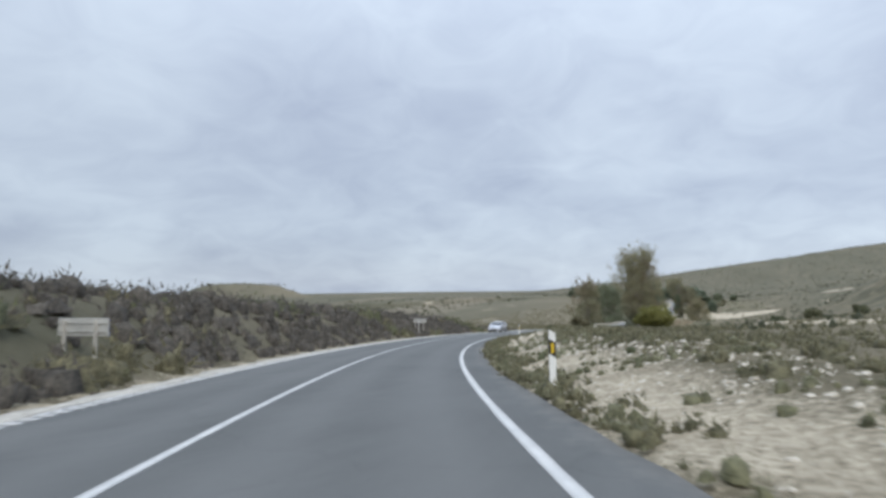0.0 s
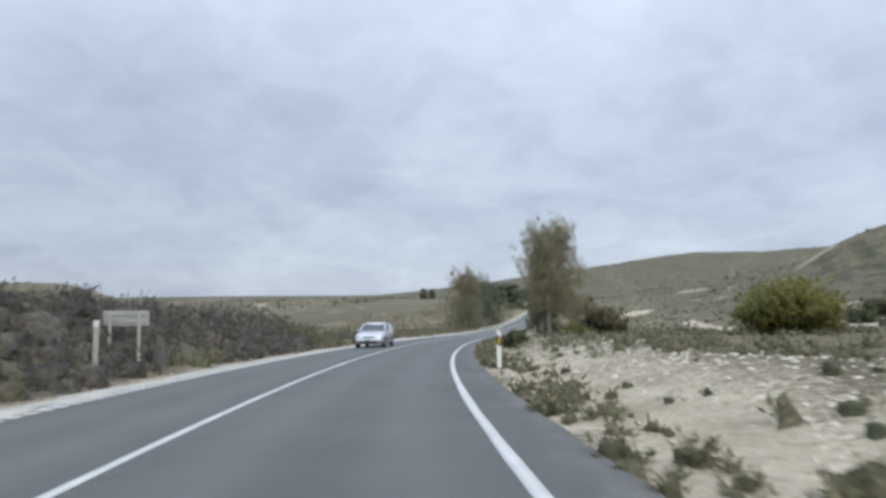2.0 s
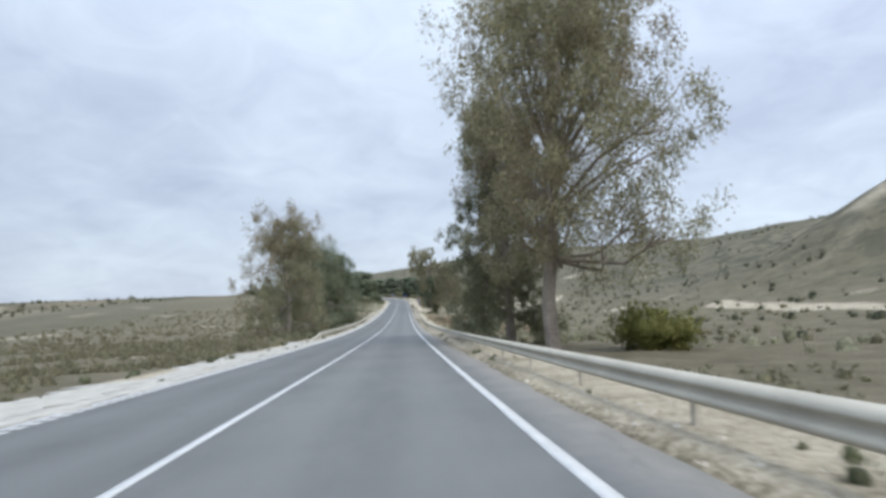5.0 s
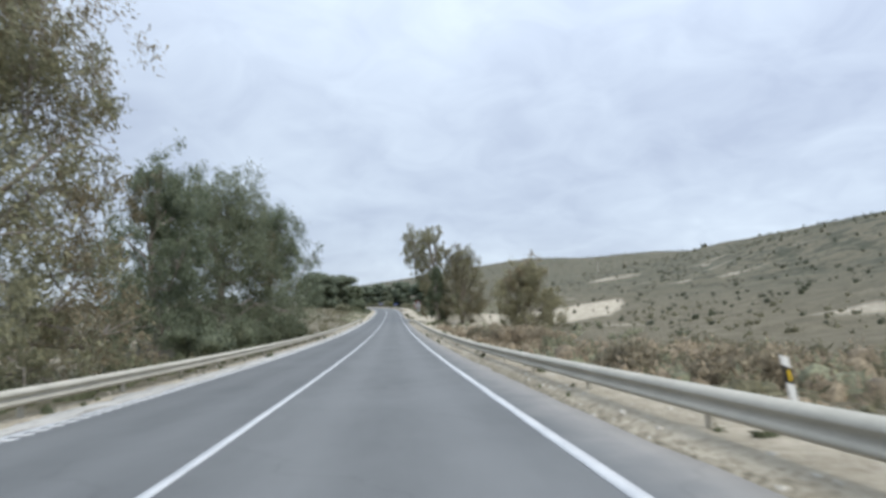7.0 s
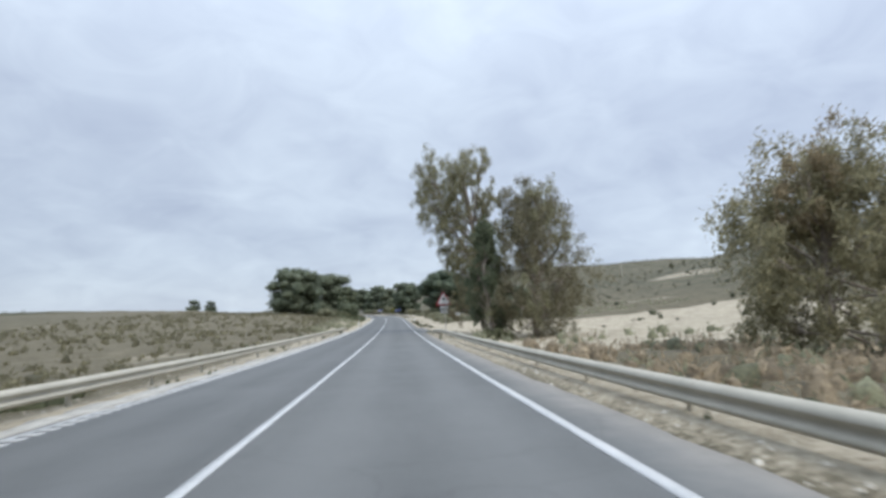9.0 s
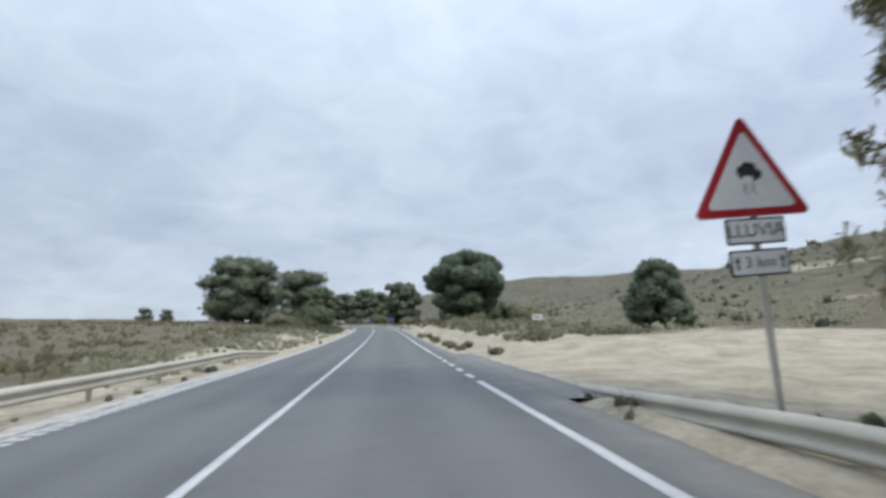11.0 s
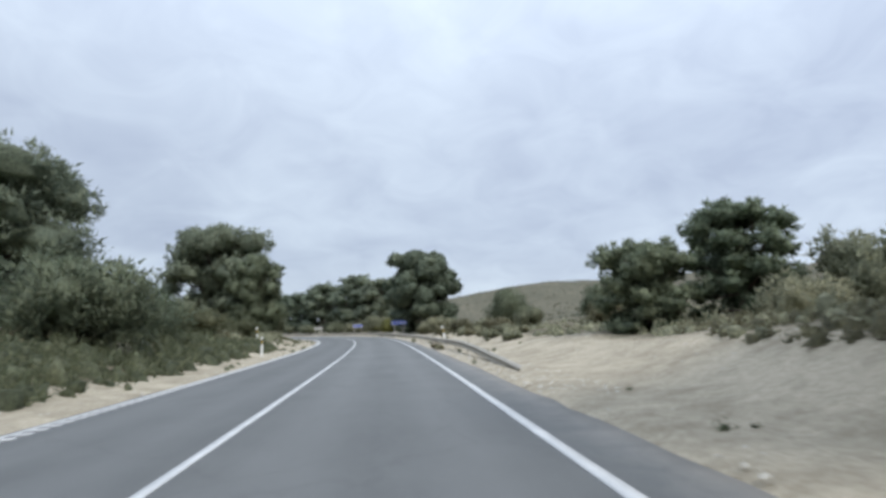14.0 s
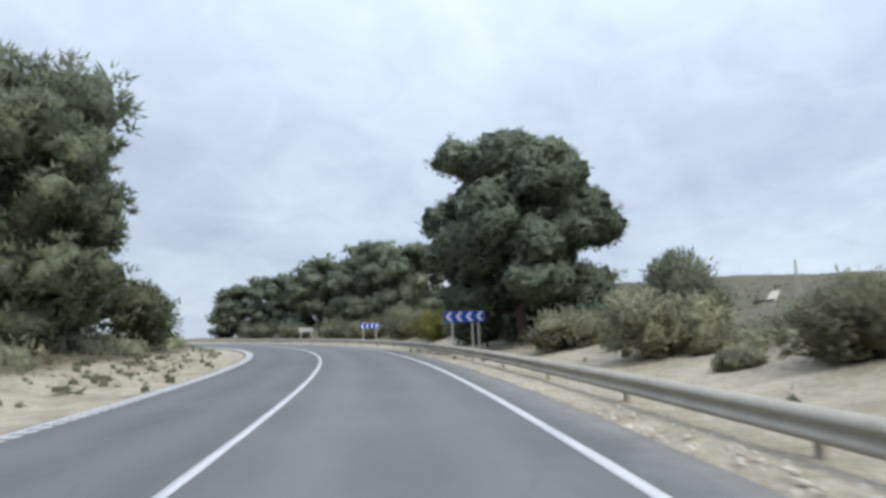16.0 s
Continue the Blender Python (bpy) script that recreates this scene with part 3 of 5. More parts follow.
def make_tree(name, s, d, trunk, lobes, leaf, bark, label, n_leaf, size, aspect, droop=0.0, girth=0.25, shell=0.55, seed=1, category="tree", group="", sink=0.1, dry=None, core=0.0, tuft=0.17, wild=0.16, per_tuft=28, hang=0.75, fine=False):
    """A tree: trunk points (offsets from its foot), lobes (x, y, z, rx, ry, rz) of the crown as offsets too."""
    rng = np.random.RandomState(seed)
    x, y = (float(v) for v in (d if s is None else on_road(s, d)))
    z0 = float(ground_z(x, y)[0]) - sink
    thing = tagged(new(name), label, category, group)
    thing.location = (x, y, z0)
    tv, tf = [], []
    tr = np.array(trunk, float)
    tube(tv, tf, tr, np.linspace(girth * 1.25, girth * 0.45, len(tr)), 9)
    tube(tv, tf, [tr[0] - (0, 0, 0.4), tr[0] + (0, 0, 0.35)], [girth * 1.9, girth * 1.2], 9)
    part_me("trunk", mesh_np("trunk", tv, tf), bark, thing, smooth_faces=True)
    V, F, DV, DF, N = [], [], [], [], []
    vol = np.array([lb[3] * lb[4] + lb[4] * lb[5] + lb[3] * lb[5] for lb in lobes])
    for lb, w in zip(lobes, vol / vol.sum()):
        c, r = np.array(lb[:3]), np.array(lb[3:])
        # a limb from the trunk to the lobe, with twigs
        k = np.clip(np.searchsorted(tr[:, 2], c[2] * 0.55), 1, len(tr) - 1)
        st = tr[k]
        mid = (st + c) / 2 + rng.normal(size=3) * 0.25 * r.mean() - (0, 0, 0.15 * r[2])
        bv, bf = [], []
        tube(bv, bf, [st, mid, c], [girth * 0.42, girth * 0.28, girth * 0.12], 5)
        for _ in range(4):
            tip = c + in_ball(rng, 1)[0] * r * 0.75
            tube(bv, bf, [(mid + c) / 2, (c + tip) / 2 + rng.normal(size=3) * 0.1, tip], [girth * 0.16, girth * 0.09, girth * 0.03], 4)
        part_me("limb", mesh_np("limb", bv, bf), bark, thing)
        n = int(n_leaf * w)
        if core:
            # a lumpy mass of inner foliage, hidden by round tufts all over it
            bv, bf = (FINE_V, FINE_F) if fine else (ICO_V, ICO_F)
            lr = lumps(rng, bv, 0.14)
            if fine:
                # small knobs of needles all over the lobe
                knob = unit(rng.normal(size=(150, 3)))
                near = (bv @ knob.T).max(1)
                lr *= 0.82 + 0.26 * np.clip((near - 0.94) / 0.06, 0, 1) ** 0.7
            lr *= 1 + (0.075 if fine else 0.1) * rng.normal(size=len(bv))
            skin = c + r * core * bv * lr[:, None]
            skin[:, 2] = np.maximum(skin[:, 2], 0.04)
            F.append(bf + sum(len(q) for q in V))
            V.append(skin)
            N.append(unit(unit(bv / r) + rng.normal(size=bv.shape) * (0.7 if fine else 0.45)))
            k = max(5, n // per_tuft)
            tri = bf[rng.randint(0, len(bf), k)]
            mixw = rng.dirichlet((1, 1, 1), k)
            at = (bv[tri] * lr[tri][:, :, None] * mixw[:, :, None]).sum(1)
            at *= (core * 0.95 + ((0.88 if fine else 0.97) - core * 0.95) * rng.rand(k, 1) ** 0.5)
            nor = at / (np.linalg.norm(at, axis=1)[:, None] + 1e-6)
            pick = rng.randint(0, k, n)
            out = in_ball(rng, n)
            reach = tuft * r.mean() * (0.6 + 0.7 * rng.rand(k))[pick][:, None]
            pos = c + at[pick] * r + out * reach * rng.rand(n, 1) ** 0.4 * (1, 1, 0.8)
            pos[:, 2] = np.maximum(pos[:, 2], 0.05)
            v, f = needle_cards(rng, pos, out * 0.8 + nor[pick] * 0.5, size, aspect)
            # the sprays shade as the round clump that they make up
            soft = unit(unit((pos - c) / r ** 2) + out * 0.55 + rng.normal(size=(n, 3)) * 0.22)
            tri = v.reshape(-1, 3, 3)
            away = (np.cross(tri[:, 1] - tri[:, 0], tri[:, 2] - tri[:, 0]) * soft).sum(1) < 0
            f[away] = f[away][:, ::-1]
            N.append(np.repeat(soft, 3, 0))
            F.append(f + sum(len(q) for q in V))
            V.append(v)
            continue
        # tufts within the lobe, leaves within the tufts: uneven, with gaps
        nt_ = max(6, n // per_tuft)
        td = in_ball(rng, nt_)
        td /= np.linalg.norm(td, axis=1)[:, None]
        rad = shell + (1 - shell) * rng.rand(nt_) ** 0.6
        tc = c + td * r * rad[:, None] * (1 + wild * rng.normal(size=(nt_, 1)))
        tc = tc[tc[:, 2] > 0.15]
        if not len(tc):
            continue
        pick = rng.randint(0, len(tc), n)
        spread = tuft * r.mean()
        pos = tc[pick] + rng.normal(size=(n, 3)) * spread * (0.8, 0.8, hang)
        pos[:, 2] = np.maximum(pos[:, 2], 0.1)
        nor = (pos - c) / r
        v, f = leaf_cards(rng, pos, nor / (np.linalg.norm(nor, axis=1)[:, None] + 1e-6), size, aspect, droop)
        if dry is not None and rng.rand() < dry[1]:
            DF.append(f + sum(len(q) for q in DV))
            DV.append(v)
        else:
            F.append(f + sum(len(q) for q in V))
            V.append(v)
    if V:
        crown = part_me("crown", mesh_np("crown", np.concatenate(V), np.concatenate(F)), leaf, thing, smooth_faces=bool(core))
        if N:
            crown.data.normals_split_custom_set_from_vertices(np.concatenate(N))
    if DV:
        part_me("dry_foliage", mesh_np("dry_foliage", np.concatenate(DV), np.concatenate(DF)), dry[0], thing, "brownish dry foliage")
    return thing


def euc_lobes(rng, height, width, low, n, taper=0.6, shape=None):
    """An uneven, tall crown of hanging lobes."""
    res = []
    for i in range(n):
        u = (i + 0.5) / n
        z = low + (height - low) * u
        env = width * 0.5 * (1 - taper * max(0, u - 0.35) / 0.65) * (0.75 + 0.25 * math.sin(3.1 * u + 0.4))
        if shape:
            env = width * 0.5 * shape(u)
        a = i * 2.4 + rng.rand() * 1.2
        rr = env * (0.35 + 0.5 * rng.rand())
        rs = width * (0.13 + 0.09 * rng.rand()) * (min(1.0, 0.45 + shape(u) * 0.6) if shape else 1.0)
        res.append((math.cos(a) * rr, math.sin(a) * rr, min(z, height - rs * 1.1), rs, rs, rs * (1.1 + 0.5 * rng.rand())))
    return res


def eucalyptus(s, d, height, width, seed, low=1.5, n=16, lean=(0.0, 0.0), leaves=11000, taper=0.6, dry=0.25, leaf=0.30, label="tall eucalyptus tree with loose grey-green hanging foliage", shift=(0.0, 0.0), per_tuft=75, shape=None, foliage=M_EUC):
    rng = np.random.RandomState(seed)
    top = np.array([lean[0], lean[1], height * 0.86])
    trunk = [top * u + np.array([math.sin(5 * u + seed) * 0.25, math.cos(4 * u + seed) * 0.2, 0]) * (u > 0) for u in np.linspace(0, 1, 8)]
    lobes = []
    for lb in euc_lobes(rng, height, width, low, n, taper, shape):
        u = lb[2] / height
        lobes.append((lb[0] + lean[0] * u + shift[0], lb[1] + lean[1] * u + shift[1], *lb[2:]))
    return make_tree("eucalyptus_tree", s, d, trunk, lobes, foliage, M_BARK_EUC, label, int(leaves * 1.1 * (0.36 / leaf) ** 1.7), leaf, 0.3, 1.0, 0.012 * height + 0.07, 0.35, seed=seed, group="roadside eucalyptus trees", dry=(M_EUC_DRY, dry), per_tuft=per_tuft, tuft=0.125, wild=0.2, hang=1.05)


def pine(s, d, height, width, seed, low=1.0, n=24, leaves=20000, label="broad dark-green pine with a dense rounded crown", flat=0.85, shape=None, group="roadside pines", name="pine_tree", leaf_size=0.42, needles=M_PINE, fine=False):
    rng = np.random.RandomState(seed)
    trunk = [np.array([math.sin(3 * u + seed) * 0.35 * u, math.cos(2 * u + seed) * 0.3 * u, height * 0.8 * u]) for u in np.linspace(0, 1, 7)]
    lobes = []
    n = int(n * 1.75)
    for i in range(n):
        u = (i / (n - 1)) ** 1.2
        z = low + (height - low) * u
        # rounded outline: widest below the middle, domed above
        env = width * 0.5 * math.sqrt(max(0.04, 1 - ((u - 0.38) / (0.66 if u > 0.38 else 0.62)) ** 2))
        if shape:
            env *= shape(u)
        a = i * 2.39996 + rng.rand() * 0.7
        rs = width * (0.095 + 0.065 * rng.rand() ** 1.2)
        rr = max(0.0, env - rs * 1.0) * (0.7 + 0.3 * rng.rand())
        lobes.append((math.cos(a) * rr, math.sin(a) * rr, min(z + rs * 0.5 * rng.normal(), height - rs * flat), rs * 1.2, rs * 1.2, rs * flat))
    lobes.append((0, 0, low + (height - low) * 0.48, width * 0.26, width * 0.26, (height - low) * 0.33))
    return make_tree(name, s, d, trunk, lobes, needles, M_BARK, label, int(leaves * 1.45), leaf_size * (0.62 if fine else 0.8), 0.3, -0.5, 0.018 * height + 0.06, 0.74, seed=seed, group=group, core=0.78 if fine else 0.62, tuft=0.2 if fine else 0.23, per_tuft=18, fine=fine)


def bush(s, d, height, width, seed, mat, label, leaves=900, name="bush", group="", size=0.16):
    rng = np.random.RandomState(seed)
    lobes = []
    n = 7
    for i in range(n):
        a = i * 2.4 + rng.rand()
        rs = width * (0.2 + 0.1 * rng.rand())
        rr = width * 0.28 * rng.rand() ** 0.5
        hz = min(height * 0.45, rs) * (0.8 + 0.4 * rng.rand())
        lobes.append((math.cos(a) * rr, math.sin(a) * rr, max(hz * 0.7, (height - hz) * (0.35 + 0.65 * rng.rand())), rs, rs, hz))
    trunk = [np.array([0, 0, height * 0.6 * u]) for u in np.linspace(0, 1, 4)]
    return make_tree(name, s, d, trunk, lobes, mat, M_BARK, label, int(leaves * 1.3), size * 1.5, 0.34, -0.5, 0.02 * height + 0.015, 0.35, seed=seed, category="bush", group=group, sink=0.05, core=0.52, tuft=0.4, per_tuft=16)


def scatter(name, x, y, height, mat, label, seed, cards=14, category="scrub", spread=0.5, size=0.19, sides=5, thin=0.34):
    """Many low plants in one object: each a lumpy cushion with fine twigs that stand out of it."""
    rng = np.random.RandomState(seed)
    n = len(x)
    foot = np.stack([x, y, ground_z(x, y)], 1)
    levels = ((0.55, -0.08), (0.42, 0.3))
    k = np.arange(sides) * 2 * math.pi / sides
    dome = np.array([(math.cos(a) * r, math.sin(a) * r, z) for r, z in levels for a in k] + [(0, 0, 0.46)])
    ring = []
    for lv in range(1):
        for i in range(sides):
            p0, p1 = lv * sides + i, lv * sides + (i + 1) % sides
            ring += [(p0, p1, p1 + sides), (p0, p1 + sides, p0 + sides)]
    ring += [(sides + i, sides + (i + 1) % sides, 2 * sides) for i in range(sides)]
    wide = spread * (0.6 + 0.5 * rng.rand(n))
    v = dome[None] * (1 + 0.28 * rng.normal(size=(n, len(dome), 1)).clip(-1.5, 1.5))
    a = rng.rand(n)[:, None] * 6.283
    v = np.stack([(v[..., 0] * np.cos(a) - v[..., 1] * np.sin(a)) * wide[:, None], (v[..., 0] * np.sin(a) + v[..., 1] * np.cos(a)) * wide[:, None], v[..., 2]], -1)
    V = [(v * height[:, None, None] + foot[:, None]).reshape(-1, 3)]
    F = [(np.array(ring)[None] + (np.arange(n) * len(dome))[:, None, None]).reshape(-1, 3)]
    h = np.repeat(height, cards)
    m = len(h)
    u = in_ball(rng, m)
    u[:, 2] = np.abs(u[:, 2])
    pos = np.repeat(foot, cards, 0) + u * np.stack([np.repeat(wide, cards) * h, np.repeat(wide, cards) * h, 0.82 * h], 1) * (0.4 + 0.65 * rng.rand(m, 1) ** 0.6)
    v, f = needle_cards(rng, np.zeros((m, 3)), u, size * 1.45, thin)
    V.append((v.reshape(-1, 3, 3) * (0.1 + h ** 0.75 * 0.8)[:, None, None] + pos[:, None]).reshape(-1, 3))
    F.append(f + len(V[0]))
    ob = part_me(name, mesh_np(name, np.concatenate(V), np.concatenate(F)), mat, smooth_faces=True)
    return tagged(ob, label, category, kind="stuff")

# ---- trees along the road ----
eucalyptus(160.8, 9.4, 18.3, 12.0, 11, low=4.4, n=38, lean=(0.3, -0.6), shift=(0.3, -2.0), per_tuft=80, leaves=27000, leaf=0.19, taper=0.4)
eucalyptus(166.8, 8.5, 14.5, 7.4, 12, low=0.8, n=28, per_tuft=60, leaves=23000, lean=(-0.8, 0), leaf=0.19, label="dense dark eucalyptus with foliage down to the ground")
eucalyptus(198, -10.2, 13.8, 12.6, 13, low=0.6, n=34, leaves=18000, leaf=0.23, dry=0.42, label="brownish eucalyptus tree with a tapering crown")
eucalyptus(217, -12.0, 12.0, 9.5, 14, low=0.8, n=22, leaves=16000, leaf=0.24, dry=0.05, foliage=M_EUC_GREEN)
eucalyptus(226, -11.0, 13.0, 12.0, 19, low=0.6, n=32, leaves=23000, leaf=0.23, dry=0.08, foliage=M_EUC_GREEN)
eucalyptus(233, -8.4, 11.3, 10.5, 15, low=1.2, n=24, leaves=15000, leaf=0.22, dry=0.05, foliage=M_EUC_GREEN, label="open eucalyptus with pale spreading branches")
eucalyptus(247, 16.8, 7.4, 8.6, 16, low=0.5, n=24, leaves=15000, leaf=0.22, dry=0.15, label="small rounded eucalyptus behind the guard rail")
eucalyptus(279.6, 9.6, 15.6, 7.6, 17, low=1.6, n=32, leaves=18000, lean=(-1.5, -0.3), shift=(-0.9, -0.3), leaf=0.18, shape=lambda u: 0.4 + 0.68 * u, dry=0.08, label="slim tall eucalyptus beside the guard rail")
eucalyptus(272.6, 12.4, 12.0, 9.4, 18, low=0.9, n=36, leaves=19000, leaf=0.2, dry=0.8, foliage=M_EUC, label="brownish drooping eucalyptus beside the guard rail")
eucalyptus(271.8, 8.6, 9.0, 3.4, 20, low=1.2, n=18, leaves=8500, leaf=0.16, dry=0.0, foliage=M_EUC_GREEN, per_tuft=45, label="slim dark blue-green eucalyptus beside the guard rail")
pine(345.8, 11.4, 8.9, 10.1, 21, low=2.9, n=25, leaves=70000, leaf_size=0.25, fine=True)
pine(382, -22.4, 12.0, 15.8, 22, n=28, leaves=36000, leaf_size=0.5)
pine(417, -14.4, 12.8, 13.6, 23, leaves=29000, leaf_size=0.5)
pine(410, -9.6, 8.7, 6.8, 28, flat=1.1, n=26, needles=M_PINE_YOUNG, leaves=25000, leaf_size=0.33, label="younger paler pine with a pointed crown")
pine(415, 9.3, 9.8, 10.2, 24, low=3.0, n=22, leaves=40000, leaf_size=0.34, fine=True)
pine(441, 13.5, 9.0, 9, 25, leaves=11000, leaf_size=0.5)
pine(448, 14.0, 10.5, 11, 26, leaves=11000, leaf_size=0.5)
pine(456, 13.5, 9.5, 11, 29, leaves=11000, leaf_size=0.5)
pine(462, 13.0, 8.0, 9, 33, leaves=11000, leaf_size=0.5)
pine(468, 13.0, 7.0, 9, 30, leaves=11000, leaf_size=0.5)
pine(312, 19.4, 4.6, 4.9, 27, low=0.4, n=22, leaves=20000, leaf_size=0.28, shape=lambda u: 1.15 - 0.6 * u, label="dark bushy young pine at the edge of the dirt yard")
pine(366, 11.9, 3.6, 4.2, 31, low=0.3, n=20, needles=M_PINE_YOUNG, leaves=17000, leaf_size=0.24, label="low bushy pine on the sandy bank", name="pine_tree")
pine(366, 15.8, 5.0, 5.2, 32, low=0.3, n=24, needles=M_PINE_YOUNG, leaves=20000, leaf_size=0.25, label="low bushy pine on the sandy bank")

# ---- bushes that stand out ----
for sv, dv, hh, ww, mt, lb in (
    (365.5, -8.6, 3.8, 5.4, M_EUC_GREEN, "large olive-green bush at the road's edge"),
    (372, -9.5, 2.6, 4.5, M_EUC_GREEN, "olive-green bush on the bank"),
    (363.5, 19.6, 3.4, 5.4, M_SAGE, "tall grey-green feathery bush on the sandy bank"),
    (359, 22.0, 3.0, 4.8, M_SAGE, "grey-green feathery bush on the sandy bank"),
    (361.5, 15.0, 1.7, 3.6, M_SAGE, "grey-green bush in front of the low pines"),
    (423, 25, 5.4, 7.0, M_EUC_GREEN, "tall green bush behind the guard rail"),
    (412, 31, 4.6, 5.2, M_EUC_GREEN, "tall green bush among dry scrub"),
    (402.5, 8.7, 1.8, 3.2, M_SAGE, "grey-green scrub bush behind the guard rail"),
    (409, 8.8, 1.5, 3.6, M_SAGE, "grey-green scrub bush behind the guard rail"),
    (397, 9.4, 1.2, 2.6, M_SCRUB_GOLD, "tall golden dry bush behind the guard rail"),
    (402, 13.5, 1.0, 4.0, M_SAGE, "grey-green scrub bush behind the guard rail"),
    (394, 11.8, 1.2, 3.2, M_SCRUB_GOLD, "tall golden dry bush behind the guard rail"),
    (427, 9.0, 2.2, 3.4, M_BROOM, "yellow-green bush behind the bend's guard rail"),
    (434, 9.5, 2.6, 4.6, M_SAGE, "grey-green bush under the pines"),
    (441, 8.6, 2.2, 4.2, M_SAGE, "grey-green bush under the pines"),
    (447, 8.8, 2.4, 4.4, M_SAGE, "grey-green bush under the pines"),
    (454, 8.6, 2.0, 4.4, M_SAGE, "grey-green bush under the pines"),
    (461, 8.8, 2.2, 4.6, M_SAGE, "grey-green bush under the pines"),
    (420, 10.0, 1.8, 3.6, M_SAGE, "grey-green bush under the pines"),
    (418, -8.0, 3.1, 3.8, M_EUC_GREEN, "pale green bush on the verge"),
    (392, -9.5, 1.8, 4.5, M_BUSH, "low green bush on the bank"),
    (384, -10.5, 2.0, 5.0, M_BUSH, "low green bush on the bank"),
    (362, -13, 2.6, 5.0, M_SAGE, "pale grey-green feathery bush on the bank"),
    (355, -8.8, 1.7, 4.2, M_BUSH, "low dark green bush on the bank"),
    (184, 9.0, 1.7, 3.4, M_PINE, "dark green rounded bush behind the rail"),
    (159, 13.5, 2.2, 4.6, M_BROOM, "yellow-green broom bush in the field"),
    (88, 17.8, 2.8, 5.2, M_BROOM, "wide yellow-green broom bush in the field"),
    (120, 38, 1.7, 2.8, M_BUSH, "green bush in the dry field"),
    (128, 45, 1.9, 3.0, M_BUSH, "green bush in the dry field"),
    (112, 33, 1.4, 2.4, M_BUSH, "green bush in the dry field"),
    (17, 9.5, 1.3, 2.2, M_BROOM, "yellow-green broom bush on the verge"),
    (90.7, 6.2, 0.9, 1.5, M_BUSH, "low dark green bush on the gravel verge"),
    (269.5, 8.8, 1.0, 3.2, M_BUSH, "dark low undergrowth at the foot of the eucalyptus"),
    (227, -7.8, 2.3, 4.6, M_EUC_GREEN, "dark undergrowth behind the guard rail"),
    (220.5, -8.2, 2.4, 4.8, M_EUC_GREEN, "dark undergrowth behind the guard rail"),
    (234.5, -7.4, 1.9, 3.8, M_EUC_GREEN, "dark undergrowth behind the guard rail"),
    (398, 24, 2.6, 4.4, M_WEEDS, "rounded green bush on the slope"),
    (408, 20, 2.4, 4.0, M_SAGE, "grey-green bush on the slope"),
    (214, -8.4, 2.2, 4.4, M_EUC_GREEN, "dark undergrowth behind the guard rail"),
    (218, 8.2, 1.0, 1.9, M_STRAW, "pale dried-out bush behind the guard rail"),
    (214.5, 8.6, 1.2, 2.2, M_STRAW, "pale dried-out bush behind the guard rail"),
    (221.5, 7.6, 0.9, 1.6, M_STRAW, "pale dried-out bush behind the guard rail"),
    (217, 10.8, 1.1, 2.4, M_STRAW, "pale dried-out bush behind the guard rail"),
    (226, 8.6, 1.0, 1.8, M_SAGE, "grey-green bush behind the guard rail"),
    (211, 10.5, 1.2, 2.2, M_SAGE, "grey-green bush behind the guard rail"),
    (193, 9.4, 1.2, 2.4, M_STRAW, "pale dried-out bush behind the guard rail"),
    (196, 8.2, 1.0, 2.0, M_STRAW, "pale dried-out bush behind the guard rail"),
    (416.5, 10.8, 2.4, 5.0, M_PINE, "dark bush at the foot of the big pine"),
    (420.5, 8.6, 2.0, 3.6, M_PINE, "dark bush at the foot of the big pine"),
    (412, 11.5, 2.0, 4.0, M_PINE, "dark bush at the foot of the big pine"),
    (88, 10.0, 1.5, 2.4, M_SCRUB, "grey-green scrub bush on the verge"),
):
    bush(sv, dv, hh, ww, int(sv * 7 + dv), mt, lb, leaves=int(900 + 1500 * hh), size=0.09 + 0.028 * hh)
# low round bushes at the foot of the sandy bank
for i, (sv, dv, hh) in enumerate(((316.8, 5.0, 0.45), (308.1, 5.0, 0.4), (304.8, 4.9, 0.4), (303.3, 5.5, 0.45), (306.7, 5.1, 0.35), (330.3, 4.7, 0.4), (327.1, 5.3, 0.45), (327.5, 4.8, 0.35), (326.0, 4.7, 0.3), (313.9, 4.9, 0.4), (296.9, 5.7, 0.4), (301.9, 5.0, 0.35), (322.0, 5.1, 0.3), (335.5, 5.2, 0.35), (391.5, 4.6, 0.3), (376.3, 4.62, 0.35), (374.2, 4.6, 0.4))):
    bush(sv, dv, hh, hh * 1.8, 300 + i, M_SAGE if i % 3 else M_SCRUB, "small round grey-brown bush on the sandy verge", leaves=600, size=0.055, group="verge bushes")

# a row of cushion-like bushes on the sand behind the bend's rail
row = random.Random(9)
for i in range(17):
    hh = row.uniform(0.35, 0.75)
    bush(374.5 + 2.1 * i + row.uniform(-0.6, 0.6), row.uniform(8.2, 9.8), hh, hh * row.uniform(1.9, 2.6), 500 + i, (M_SAGE, M_WEEDS, M_SAGE)[i % 3], ("grey-green cushion bush on the sand behind the rail", "olive-green cushion bush on the sand behind the rail", "grey-green cushion bush on the sand behind the rail")[i % 3], leaves=1300, size=0.1, group="bushes behind the bend")

# dark trees far out on the plain
for (fx, fy), hh, ww, sd in (((-95, 528), 9.5, 9, 61), ((-91, 541), 9.0, 8, 62)):
    pine(None, (fx, fy), hh, ww, sd, low=0.4, n=14, leaves=6000, leaf_size=0.6, label="dark rounded pine far out on the plain", group="far pines")

